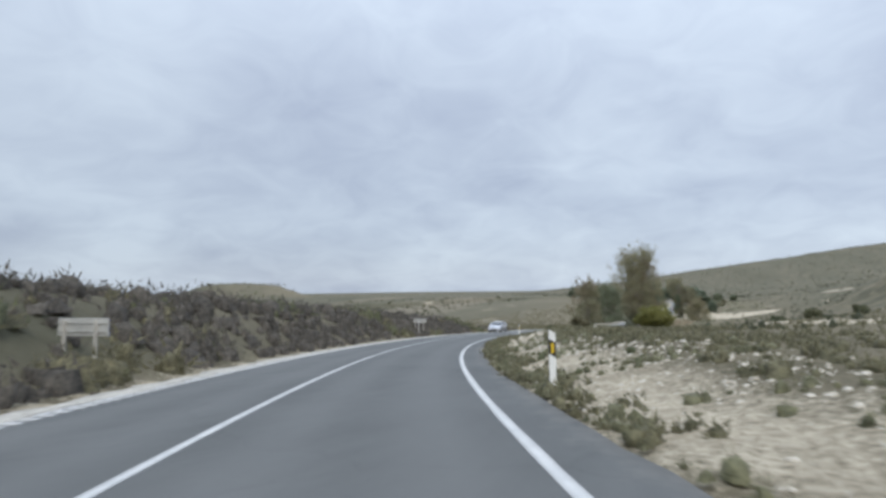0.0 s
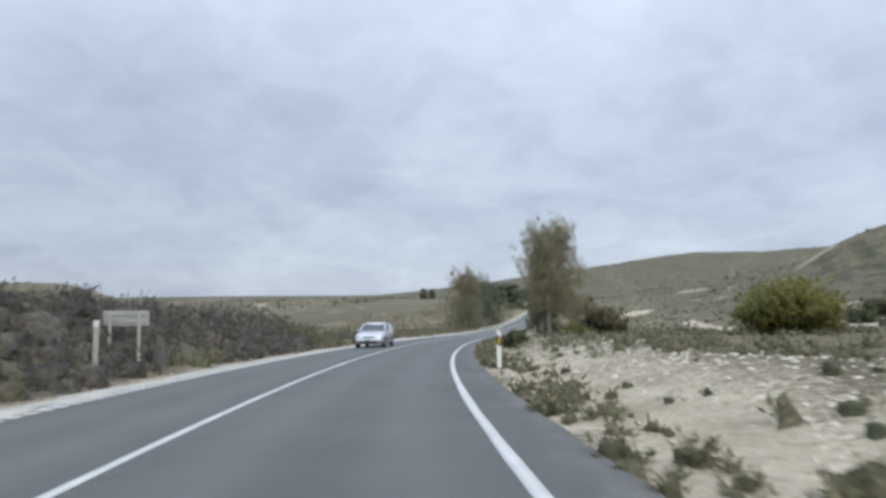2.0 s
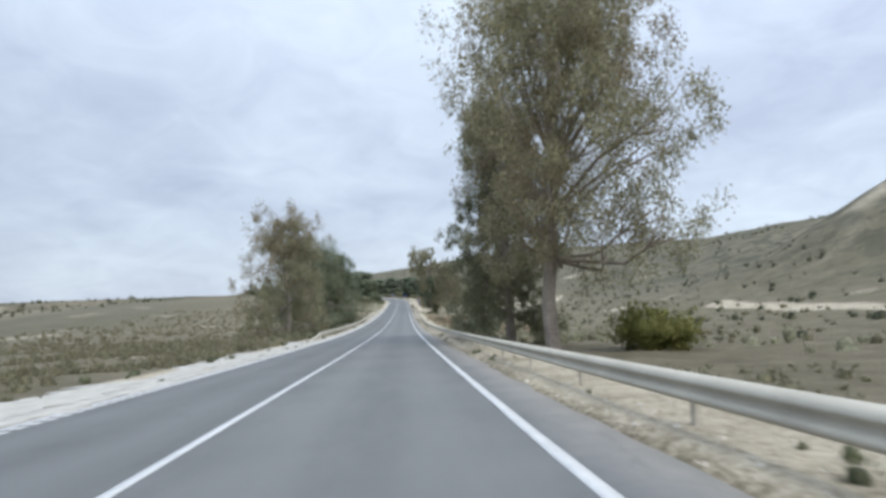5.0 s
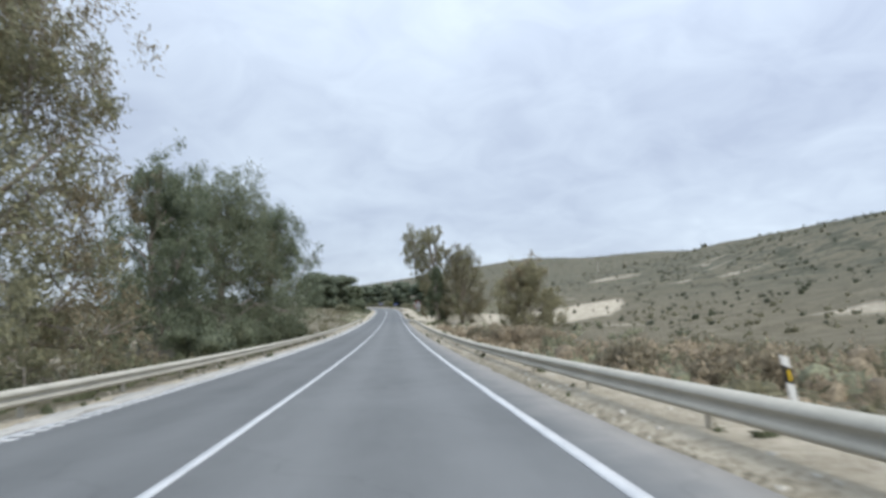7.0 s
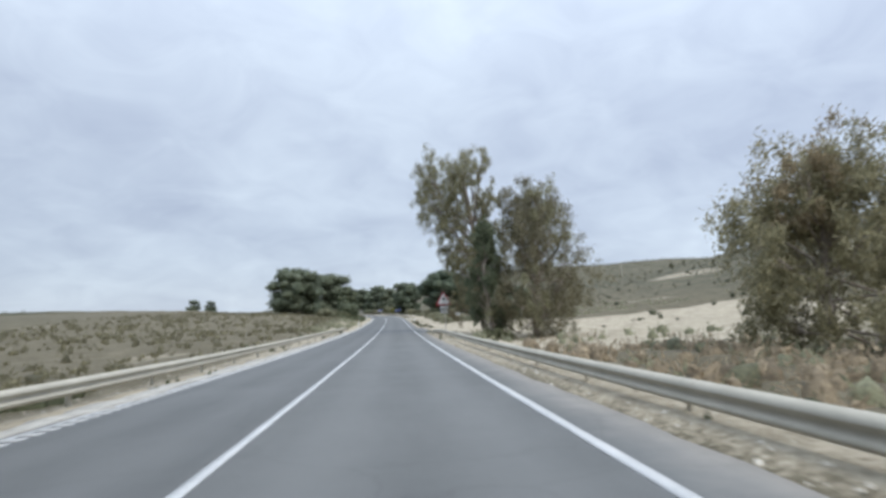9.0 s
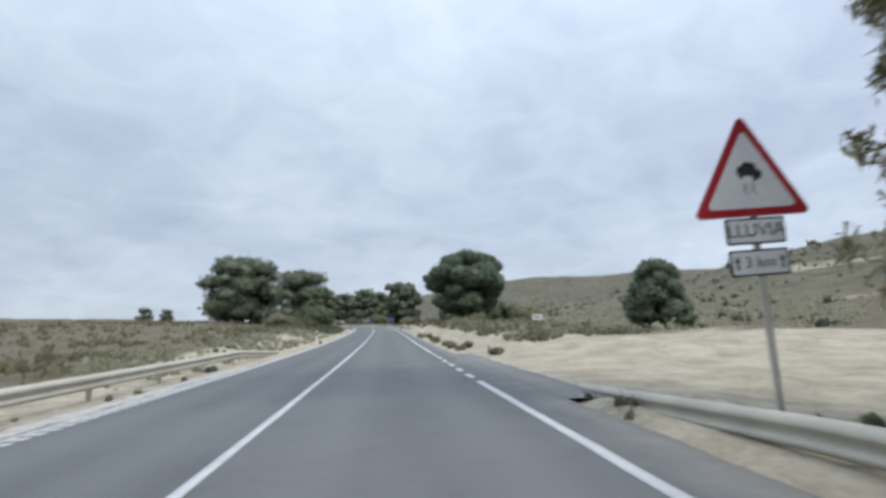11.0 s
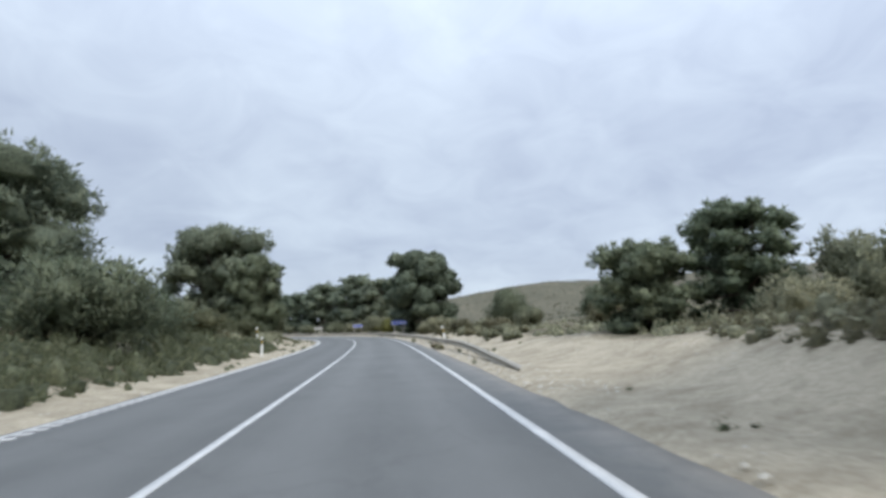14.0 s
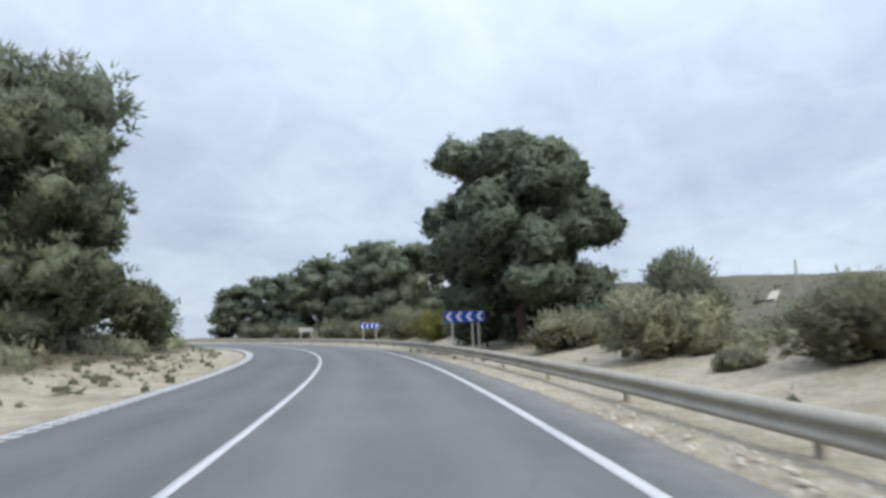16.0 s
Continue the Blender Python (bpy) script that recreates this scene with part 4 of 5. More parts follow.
# ---- road furniture ----
def box_bm(bm, cx, cy, cz, sx, sy, sz, rot=None):
    m = Matrix.Translation((cx, cy, cz)) @ (rot or Matrix()) @ Matrix.Diagonal((sx, sy, sz, 1))
    bmesh.ops.create_cube(bm, size=1.0, matrix=m)
    return bm


def bevelled_box(sx, sy, sz, at=(0, 0, 0), w=0.01):
    bm = bmesh.new()
    box_bm(bm, *at, sx, sy, sz)
    bmesh.ops.bevel(bm, geom=bm.edges[:], offset=w, segments=1, affect="EDGES")
    return bm


def plate(outline, y0, y1):
    """A plate with the outline (x, z), between y0 and y1."""
    bm = bmesh.new()
    a = [bm.verts.new((x, y0, z)) for x, z in outline]
    c = [bm.verts.new((x, y1, z)) for x, z in outline]
    bm.faces.new(a)
    bm.faces.new(c[::-1])
    n = len(a)
    for i in range(n):
        bm.faces.new((a[i], c[i], c[(i + 1) % n], a[(i + 1) % n]))
    bmesh.ops.recalc_face_normals(bm, faces=bm.faces[:])
    return bm


def rounded(points, radius, steps=5):
    """A polygon with its corners rounded off."""
    res = []
    n = len(points)
    for i in range(n):
        p, a, c = Vector(points[i]), Vector(points[i - 1]), Vector(points[(i + 1) % n])
        u, v = (a - p).normalized(), (c - p).normalized()
        half = u.angle(v) / 2
        t = radius / math.tan(half)
        mid = p + (u + v).normalized() * (radius / math.sin(half))
        s0 = math.atan2(*(p + u * t - mid).yx)
        s1 = math.atan2(*(p + v * t - mid).yx)
        dlt = (s1 - s0 + math.pi) % (2 * math.pi) - math.pi
        for k in range(steps + 1):
            ang = s0 + dlt * k / steps
            res.append((mid.x + radius * math.cos(ang), mid.y + radius * math.sin(ang)))
    return res


def stand(name, s, d, label, category, group="", turn=0.0, lean=0.0, sink=0.05):
    """An empty thing at the road's side whose y axis points along the road."""
    x, y = (float(v) for v in on_road(s, d))
    ob = tagged(new(name), label, category, group)
    ob.matrix_basis = pose(x, y, float(ground_z(x, y)[0]) - sink, 0, lean, math.degrees(heading(s)) + turn)
    return ob


M_RED = two_scale("sign_red", (0.30, 0.012, 0.02), (0.46, 0.03, 0.04), 20, 2, 0.45)
M_SIGN_WHITE = two_scale("sign_white", (0.62, 0.63, 0.62), (0.78, 0.78, 0.76), 20, 2, 0.4)
M_SIGN_BLUE = two_scale("sign_blue", (0.012, 0.05, 0.36), (0.02, 0.075, 0.5), 20, 2, 0.4)
M_SIGN_BACK = two_scale("sign_back_grey", (0.40, 0.40, 0.38), (0.58, 0.57, 0.53), 14, 2, 0.5, 0.3)
M_POST_GREY = two_scale("post_grey", (0.42, 0.40, 0.36), (0.58, 0.55, 0.49), 14, 2, 0.55, 0.2)
M_AMBER = two_scale("amber_reflector", (0.55, 0.36, 0.02), (0.7, 0.48, 0.04), 20, 3, 0.3)

# W-shaped barrier beam: offsets across the road and down from its top
W_BEAM = [(0.0, 0.0), (-0.05, -0.03), (-0.095, -0.075), (-0.09, -0.10), (-0.03, -0.135), (-0.02, -0.175), (-0.075, -0.215), (-0.095, -0.245), (-0.06, -0.285), (0.0, -0.31)]


def guard_rail(s0, s1, d, tops, side, label, post_gap=4.0, steel=M_STEEL):
    """A steel barrier along the road. side: 1 when it faces left (right verge), -1 for the other verge."""
    rail = tagged(new("guard_rail"), label, "guard rail", "guard rails")
    loop = W_BEAM + [(0.008 + a, b) for a, b in W_BEAM[::-1]]
    s = s0
    while s < s1 - 0.5:
        e = min(s + 4.0, s1)
        n = 5
        ss = np.linspace(s, e + 0.12, n)
        verts, faces = [], []
        for i, sv in enumerate(ss):
            top = float(table(sv, tops)) + float(road_h(sv))
            lap = 0.004 * (i == n - 1)
            for a, b in loop:
                x, y = on_road(sv, d + side * (a - lap))
                verts.append((float(x), float(y), top + b))
        k = len(loop)
        for i in range(n - 1):
            for j in range(k):
                q = (i * k + j, i * k + (j + 1) % k, (i + 1) * k + (j + 1) % k, (i + 1) * k + j)
                faces.append(q if side > 0 else q[::-1])
        part_me("beam", mesh_np("beam", verts, faces), steel, rail, smooth_faces=False)
        s = e
    s = s0 + 2.6
    rng = random.Random(int(s0))
    while s < s1:
        x, y = (float(v) for v in on_road(s, d + side * 0.07))
        g = float(ground_z(x, y)[0])
        top = float(table(s, tops)) + float(road_h(s))
        if top - g > 0.15:
            bm = bmesh.new()
            h = top - 0.04 - g + 0.3
            for ox, oy, sx, sy in ((0, 0, 0.012, 0.11), (0.03, 0.05, 0.06, 0.012), (0.03, -0.05, 0.06, 0.012)):
                box_bm(bm, ox * side, oy, h / 2 - 0.3, sx, sy, h)
            box_bm(bm, -0.05 * side, 0, h - 0.3 - 0.15, 0.08, 0.09, 0.18)
            post = part("post", bm, steel, rail)
            post.matrix_basis = pose(x, y, g, 0, rng.uniform(-1.5, 1.5), math.degrees(heading(s)))
        s += post_gap
    return rail


guard_rail(128, 285.0, 5.15, [(128, 0.56), (175, 0.50), (205, 0.38), (240, 0.40), (272, 0.46), (279, 0.32), (283, 0.14), (285, 0.05)], 1, "long galvanised steel guard rail on the gravel verge")
guard_rail(177, 309.5, -4.55, [(177, -0.05), (183, 0.40), (245, 0.40), (270, 0.45), (300, 0.45), (309.5, 0.02)], -1, "galvanised steel guard rail beside the scrub field")
guard_rail(358.8, 474, 5.25, [(358.8, 0.1), (361, 0.2), (363.8, 0.3), (366.5, 0.41), (370.2, 0.50), (372, 0.51), (378, 0.46), (400, 0.43), (474, 0.5)], 1, "darker steel guard rail round the outside of the bend", 4.0, M_STEEL_DARKER)


def delineator(s, d, label="white plastic verge post with a black band and amber reflector", tall=1.12, face=1, lean=0.0):
    post = stand("delineator_post", s, d, label, "verge post", "verge posts", lean=lean)
    prof = rounded([(-0.065, -0.02), (0.065, -0.02), (0.04, 0.055), (-0.04, 0.055)], 0.015, 3)
    def prism(z0, z1, k, slope=0.0):
        bm = bmesh.new()
        a = [bm.verts.new((x * k, y * k, z0 + slope * x)) for x, y in prof]
        c = [bm.verts.new((x * k, y * k, z1 + slope * x)) for x, y in prof]
        bm.faces.new(a[::-1])
        bm.faces.new(c)
        for i in range(len(a)):
            bm.faces.new((a[i], a[(i + 1) % len(a)], c[(i + 1) % len(a)], c[i]))
        return bm
    part("body", prism(-0.1, tall, 1.0, -0.6 * face), M_WHITE, post)
    part("band", prism(tall - 0.42, tall - 0.16, 1.06, -0.6 * face), M_BLACK, post, "slanting black band")
    part("reflector", bevelled_box(0.05, 0.012, 0.17, (0.0, -0.026, tall - 0.29), 0.004), M_AMBER, post, "amber reflector")
    return post


for sv, dv, fc in ((26.8, 4.75, 1), (77.6, 4.75, 1), (120.7, 4.9, 1), (331.5, 5.0, 1), (325.5, -4.2, -1), (378.1, -4.8, -1), (387.8, -6.8, -1)):
    delineator(sv, dv, face=fc)
delineator(189.0, 7.9, face=1, tall=0.9, lean=-9.0, label="leaning verge post with a yellow and black band behind the rail")


delineator(379.6, 5.6, face=1, tall=1.25, lean=-9.0, label="leaning verge post with a yellow and black band behind the rail")


def text_mesh(words, size, mat, parent, at, name="lettering"):
    cu = bpy.data.curves.new(name, "FONT")
    cu.body, cu.size, cu.align_x, cu.align_y, cu.extrude = words, size, "CENTER", "CENTER", 0.001
    tmp = bpy.data.objects.new(name, cu)
    scene.collection.objects.link(tmp)
    bpy.context.view_layer.update()
    me = bpy.data.meshes.new_from_object(tmp.evaluated_get(bpy.context.evaluated_depsgraph_get()))
    bpy.data.objects.remove(tmp)
    ob = part_me(name, me, mat, parent)
    ob.matrix_basis = pose(*at, 90, 0, 0)
    return ob


def warning_sign(s, d):
    sign = stand("warning_sign", s, d, "red-bordered triangular slippery-road sign with two white plates on a steel post", "road sign", turn=-2.0, lean=-2.5)
    part("post", bevelled_box(0.08, 0.05, 3.5, (0.02, 0.05, 1.55), 0.008), M_POST_GREY, sign, "pale steel post")
    side = 1.50
    z0 = 2.44
    def tri(k, y0, y1):
        cz = z0 + side * 0.2887
        pts = [(-side / 2 * k, cz - side * 0.2887 * k), (side / 2 * k, cz - side * 0.2887 * k), (0, cz + side * 0.5774 * k)]
        return plate(rounded(pts, 0.06 * k), y0, y1)
    panel = part("panel", tri(1.0, 0.0, 0.022), M_SIGN_BACK, sign, "triangular metal panel")
    part("border", tri(0.985, -0.004, 0.001), M_RED, panel, "red border")
    part("face", tri(0.76, -0.008, -0.003), M_SIGN_WHITE, panel, "white face")
    cz = z0 + side * 0.30
    outline = [(-0.15, 0.0), (-0.15, 0.09), (-0.10, 0.105), (-0.075, 0.17), (0.06, 0.17), (0.10, 0.105), (0.16, 0.09), (0.17, 0.0), (0.125, -0.005), (0.11, -0.045), (0.065, -0.045), (0.055, 0.0), (-0.055, 0.0), (-0.065, -0.045), (-0.11, -0.045), (-0.125, 0.0)]
    ca, sa = math.cos(radians(-12)), math.sin(radians(-12))
    car = plate([(a * ca - b2 * sa, cz + 0.05 + a * sa + b2 * ca) for a, b2 in outline], -0.0125, -0.0085)
    part("pictogram", car, M_BLACK, panel, "black skidding car symbol")
    marks = bmesh.new()
    for k in range(5):
        for o in (-0.055, 0.045):
            box_bm(marks, o + 0.02 * math.sin(k * 1.9), -0.011, cz - 0.05 - 0.028 * k, 0.02, 0.003, 0.022)
    part("skid_mark", marks, M_BLACK, panel, "black skid marks")
    for zc, words in ((2.265, "LLUVIA"), (1.88, "3 km")):
        pl = part("plate", plate(rounded([(-0.37, zc - 0.16), (0.37, zc - 0.16), (0.37, zc + 0.16), (-0.37, zc + 0.16)], 0.025, 3), 0.0, 0.02), M_BLACK, sign, "white plate with a black rim")
        part("face", plate(rounded([(-0.345, zc - 0.135), (0.345, zc - 0.135), (0.345, zc + 0.135), (-0.345, zc + 0.135)], 0.02, 3), -0.004, 0.001), M_SIGN_WHITE, pl)
        text_mesh(words, 0.225 if words == "LLUVIA" else 0.19, M_BLACK, pl, (0, -0.007, zc - 0.0))
        if words != "LLUVIA":
            for o in (-0.28, 0.28):
                bm = plate([(o - 0.015, zc - 0.08), (o + 0.015, zc - 0.08), (o + 0.015, zc + 0.02), (o + 0.04, zc + 0.02), (o, zc + 0.085), (o - 0.04, zc + 0.02), (o - 0.015, zc + 0.02)], -0.008, -0.003)
                part("arrow", bm, M_BLACK, pl, "black upward arrow")
    return sign


warning_sign(280.9, 6.15)


def board_from_behind(s, d, turn, width=1.6, high=0.42, top=1.6, posts=(-0.5, 0.5), label="bend marker board showing its bare grey back", front=None):
    """A low marker board on posts: chevrons on its front, bare ribs on its back."""
    b = stand("chevron_board", s, d, label, "road sign", "bend marker boards", turn=turn)
    for o in posts:
        part("post", bevelled_box(0.08, 0.05, top + 0.1, (o, 0.05, top / 2 - 0.1), 0.006), M_POST_GREY, b)
    panel = part("panel", bevelled_box(width, 0.03, high, (0, 0, top - high / 2), 0.006), M_SIGN_BACK, b)
    for zo in (0.1, -0.1):
        part("rib", bevelled_box(width - 0.02, 0.025, 0.035, (0, 0.024, top - high / 2 + zo), 0.004), M_SIGN_BACK, panel)
    part("face", bevelled_box(width - 0.01, 0.004, high - 0.01, (0, -0.018, top - high / 2), 0.001), M_SIGN_BLUE, panel, "blue face")
    n = 4
    for i in range(n):
        cx = -width / 2 + width * (i + 0.5) / n
        w, h2, q = width / n * 0.36, high * 0.42, width / n * 0.34
        zc = top - high / 2
        part("chevron", plate([(cx - w, zc), (cx + w - q, zc + h2), (cx + w, zc + h2), (cx - w + q, zc), (cx + w, zc - h2), (cx + w - q, zc - h2)], -0.026, -0.019), M_SIGN_WHITE, panel, "white chevron")
    return b


board_from_behind(414.3, 6.3, -14, top=1.95, width=1.8, high=0.48, posts=(-0.55, 0.35, 0.62), label="blue marker board with four white chevrons behind the rail")
board_from_behind(434.5, 6.4, -12, top=1.75, width=1.5, label="blue marker board with white chevrons farther round the bend")
board_from_behind(448, 6.2, 155, top=1.6, width=1.4)
# boards for the other direction, seen from behind
board_from_behind(78.2, -5.7, 165, top=1.45, width=1.55, posts=(-0.5, 0.5))
board_from_behind(30.8, -5.6, 160, top=1.2, width=1.6, posts=(-0.45, 0.55))
lone = stand("marker_post", 75.6, -5.0, "short pale steel post beside the board", "road post")
part("post", bevelled_box(0.10, 0.06, 1.45, (0, 0, 0.6), 0.008), M_POST_GREY, lone)
part("cap", bevelled_box(0.11, 0.07, 0.16, (0, 0, 1.38), 0.01), M_SIGN_WHITE, lone, "white cap")

# ---- oncoming car ----
m, nt, ln, b = material("silver_car_paint", 0.32, 0.55, 0.5)
ln.new(ramp_node(nt, ln, noise_node(nt, ln, 3.0, 3), [(0.35, (0.50, 0.51, 0.55)), (0.65, (0.60, 0.61, 0.64))]), b.inputs["Base Color"])
b.inputs["Coat Weight"].default_value = 0.4
M_CAR = m
M_GLASS_DARK, _, _, b = material("tinted_glass", 0.06, 0.0, 0.6)
b.inputs["Base Color"].default_value = (0.045, 0.055, 0.065, 1)
M_TYRE = two_scale("tyre_rubber", (0.018, 0.018, 0.019), (0.035, 0.035, 0.036), 30, 3, 0.85)
M_RIM = two_scale("wheel_cover_grey", (0.32, 0.33, 0.34), (0.48, 0.48, 0.5), 20, 3, 0.4, 0.5)
M_LAMP, _, _, b = material("headlamp_lens", 0.12, 0.0, 0.6)
b.inputs["Base Color"].default_value = (0.62, 0.64, 0.66, 1)
M_TAIL, _, _, b = material("tail_lamp_red", 0.2, 0.0, 0.5)
b.inputs["Base Color"].default_value = (0.35, 0.02, 0.02, 1)


def loft(sections, closed=True):
    """A skin over rings of equal length."""
    bm = bmesh.new()
    rings = [[bm.verts.new(p) for p in ring] for ring in sections]
    n = len(rings[0])
    for a, c in zip(rings, rings[1:]):
        for i in range(n if closed else n - 1):
            bm.faces.new((a[i], a[(i + 1) % n], c[(i + 1) % n], c[i]))
    bm.faces.new(rings[0][::-1])
    bm.faces.new(rings[-1])
    bmesh.ops.recalc_face_normals(bm, faces=bm.faces[:])
    return bm


def hatchback(s, d):
    """A compact five-door car, nose towards -y of its own axes (it drives against the camera's way)."""
    x, y = (float(v) for v in on_road(s, d))
    car = tagged(new("car"), "silver compact hatchback car in the oncoming lane", "car")
    slope = math.degrees(math.atan(float(road_h(s + 2) - road_h(s - 2)) / 4))
    car.matrix_basis = pose(x, y, float(road_h(s) + road_z(d)), slope, 0, math.degrees(heading(s)))
    # lower body: stations along the car (y, half width, bottom, shoulder, bonnet height)
    st = [(-1.98, 0.58, 0.34, 0.52, 0.60), (-1.90, 0.74, 0.24, 0.60, 0.68), (-1.70, 0.80, 0.20, 0.68, 0.78), (-1.2, 0.83, 0.19, 0.78, 0.90), (-0.75, 0.84, 0.19, 0.86, 0.96), (0.0, 0.84, 0.19, 0.88, 0.96), (0.9, 0.84, 0.19, 0.90, 0.98), (1.5, 0.82, 0.22, 0.90, 0.99), (1.85, 0.78, 0.28, 0.84, 0.97), (1.95, 0.70, 0.36, 0.78, 0.92)]
    sec = []
    for yv, w, z0, z1, z2 in st:
        half = [(w * 0.86, z0), (w * 0.98, z0 + 0.10), (w, (z0 + z1) / 2), (w * 0.985, z1), (w * 0.90, z2 - 0.03), (w * 0.55, z2)]
        sec.append([(a, yv, h) for a, h in half] + [(-a, yv, h) for a, h in half[::-1]])
    bm = loft(sec)
    body = part("body", bm, M_CAR, car, "silver painted body", smooth_faces=True)
    # cabin: glass house and roof
    cab = [(-0.82, 0.70, 0.70, 0.93), (-0.28, 0.66, 0.60, 1.34), (0.15, 0.66, 0.58, 1.41), (0.95, 0.66, 0.58, 1.40), (1.45, 0.65, 0.56, 1.30), (1.80, 0.66, 0.62, 0.96)]
    sec = []
    for yv, wb, wt, zt in cab:
        half = [(wb + 0.06, 0.90), (wb + 0.04, 0.93), (wt + (wb - wt) * 0.12, max(zt - 0.05, 0.94)), (wt * 0.85, zt)]
        sec.append([(a, yv, h) for a, h in half] + [(-a, yv, h) for a, h in half[::-1]])
    part("glass_house", loft(sec), M_GLASS_DARK, car, "dark window glass")
    roof = [(-0.30, 0.60, 1.345), (0.15, 0.60, 1.425), (0.95, 0.60, 1.415), (1.46, 0.57, 1.315)]
    sec = [[(w, yv, z - 0.035), (w * 0.85, yv, z + 0.012), (0, yv, z + 0.022), (-w * 0.85, yv, z + 0.012), (-w, yv, z - 0.035)] for yv, w, z in roof]
    part("roof", loft(sec), M_CAR, car, "silver roof", smooth_faces=True)
    for sx in (1, -1):
        for (y0, z0, w0), (y1, z1, w1), th in (((-0.86, 0.92, 0.755), (-0.29, 1.35, 0.62), 0.055), ((0.30, 0.92, 0.765), (0.34, 1.39, 0.62), 0.06), ((1.05, 0.92, 0.765), (1.10, 1.38, 0.62), 0.10), ((1.86, 0.95, 0.72), (1.46, 1.31, 0.60), 0.11)):
            v, f = [], []
            tube(v, f, [(sx * w0, y0, z0), (sx * w1, y1, z1)], [th, th * 0.8], 6)
            part_me("pillar", mesh_np("pillar", v, f), M_CAR, car, smooth_faces=True)
        mir = part("mirror", bevelled_box(0.17, 0.10, 0.12, (sx * 0.93, -0.55, 1.0), 0.03), M_CAR, car)
        part("mirror_arm", bevelled_box(0.10, 0.04, 0.04, (sx * 0.83, -0.54, 0.97), 0.01), M_BLACK, mir)
        part("headlight", bevelled_box(0.34, 0.12, 0.13, (sx * 0.55, -1.88, 0.64), 0.035), M_LAMP, body, "clear headlight")
        part("tail_light", bevelled_box(0.16, 0.10, 0.30, (sx * 0.68, 1.88, 0.80), 0.03), M_TAIL, body, "red tail light")
        part("side_strip", bevelled_box(0.03, 2.9, 0.05, (sx * 0.845, 0.0, 0.52), 0.01), M_BLACK, body, "dark side strip")
        for yv in (-0.05, 0.85):
            part("door_handle", bevelled_box(0.03, 0.15, 0.03, (sx * 0.845, yv + 0.2, 0.82), 0.008), M_CAR, body)
    part("grille", bevelled_box(0.62, 0.06, 0.08, (0, -1.96, 0.60), 0.015), M_BLACK, body, "black grille")
    part("bumper", bevelled_box(1.46, 0.22, 0.16, (0, -1.93, 0.42), 0.05), M_CAR, body, "silver front bumper")
    part("air_intake", bevelled_box(0.9, 0.06, 0.11, (0, -2.02, 0.30), 0.02), M_BLACK, body, "dark air intake")
    part("number_plate", bevelled_box(0.50, 0.02, 0.11, (0, -2.045, 0.43), 0.005), M_SIGN_WHITE, body, "white plate with a plain dark bar")
    part("plate_bar", bevelled_box(0.40, 0.012, 0.05, (0, -2.055, 0.43), 0.002), M_BLACK, body)
    for sx in (1, -1):
        for yv in (-1.22, 1.28):
            bm = bmesh.new()
            rings = []
            for o, r in ((-0.09, 0.22), (-0.09, 0.27), (-0.06, 0.295), (0.06, 0.295), (0.09, 0.27), (0.09, 0.20)):
                rings.append([bm.verts.new((o, r * math.cos(2 * math.pi * k / 24), r * math.sin(2 * math.pi * k / 24))) for k in range(24)])
            for a, c in zip(rings, rings[1:]):
                for k in range(24):
                    bm.faces.new((a[k], a[(k + 1) % 24], c[(k + 1) % 24], c[k]))
            wheel = new("wheel")
            wheel.parent = car
            wheel.matrix_basis = pose(sx * 0.755, yv, 0.295)
            part("tyre", bm, M_TYRE, wheel, "black tyre", smooth_faces=True)
            bm = bmesh.new()
            bmesh.ops.create_cone(bm, cap_ends=True, segments=24, radius1=0.215, radius2=0.19, depth=0.05, matrix=Matrix.Translation((sx * 0.075, 0, 0)) @ Euler((0, radians(90 * sx), 0)).to_matrix().to_4x4())
            part("rim", bm, M_RIM, wheel, "grey wheel cover")
            bm = bmesh.new()
            bmesh.ops.create_cone(bm, cap_ends=True, segments=24, radius1=0.335, radius2=0.335, depth=0.11, matrix=Matrix.Translation((sx * 0.79, yv, 0.31)) @ Euler((0, radians(90), 0)).to_matrix().to_4x4())
            part("wheel_arch", bm, M_BLACK, body, "dark wheel arch")
    return car


hatchback(97.2, -1.75)

# ---- white notice board in the scrub ----
notice = stand("notice_board", 307.1, 9.95, "white notice board with dark writing on a thin post", "sign", turn=-6, lean=2, sink=0.9)
part("post", bevelled_box(0.05, 0.05, 1.5, (0.08, 0.03, 0.7), 0.005), M_POST_GREY, notice)
panel = part("panel", bevelled_box(0.56, 0.02, 0.30, (0, 0, 1.38), 0.005), M_SIGN_WHITE, notice)
for zc, wd in ((1.43, 0.42), (1.33, 0.34)):
    part("text_bar", bevelled_box(wd, 0.004, 0.04, (0, -0.012, zc), 0.001), M_BLACK, panel, "plain dark bar of writing")

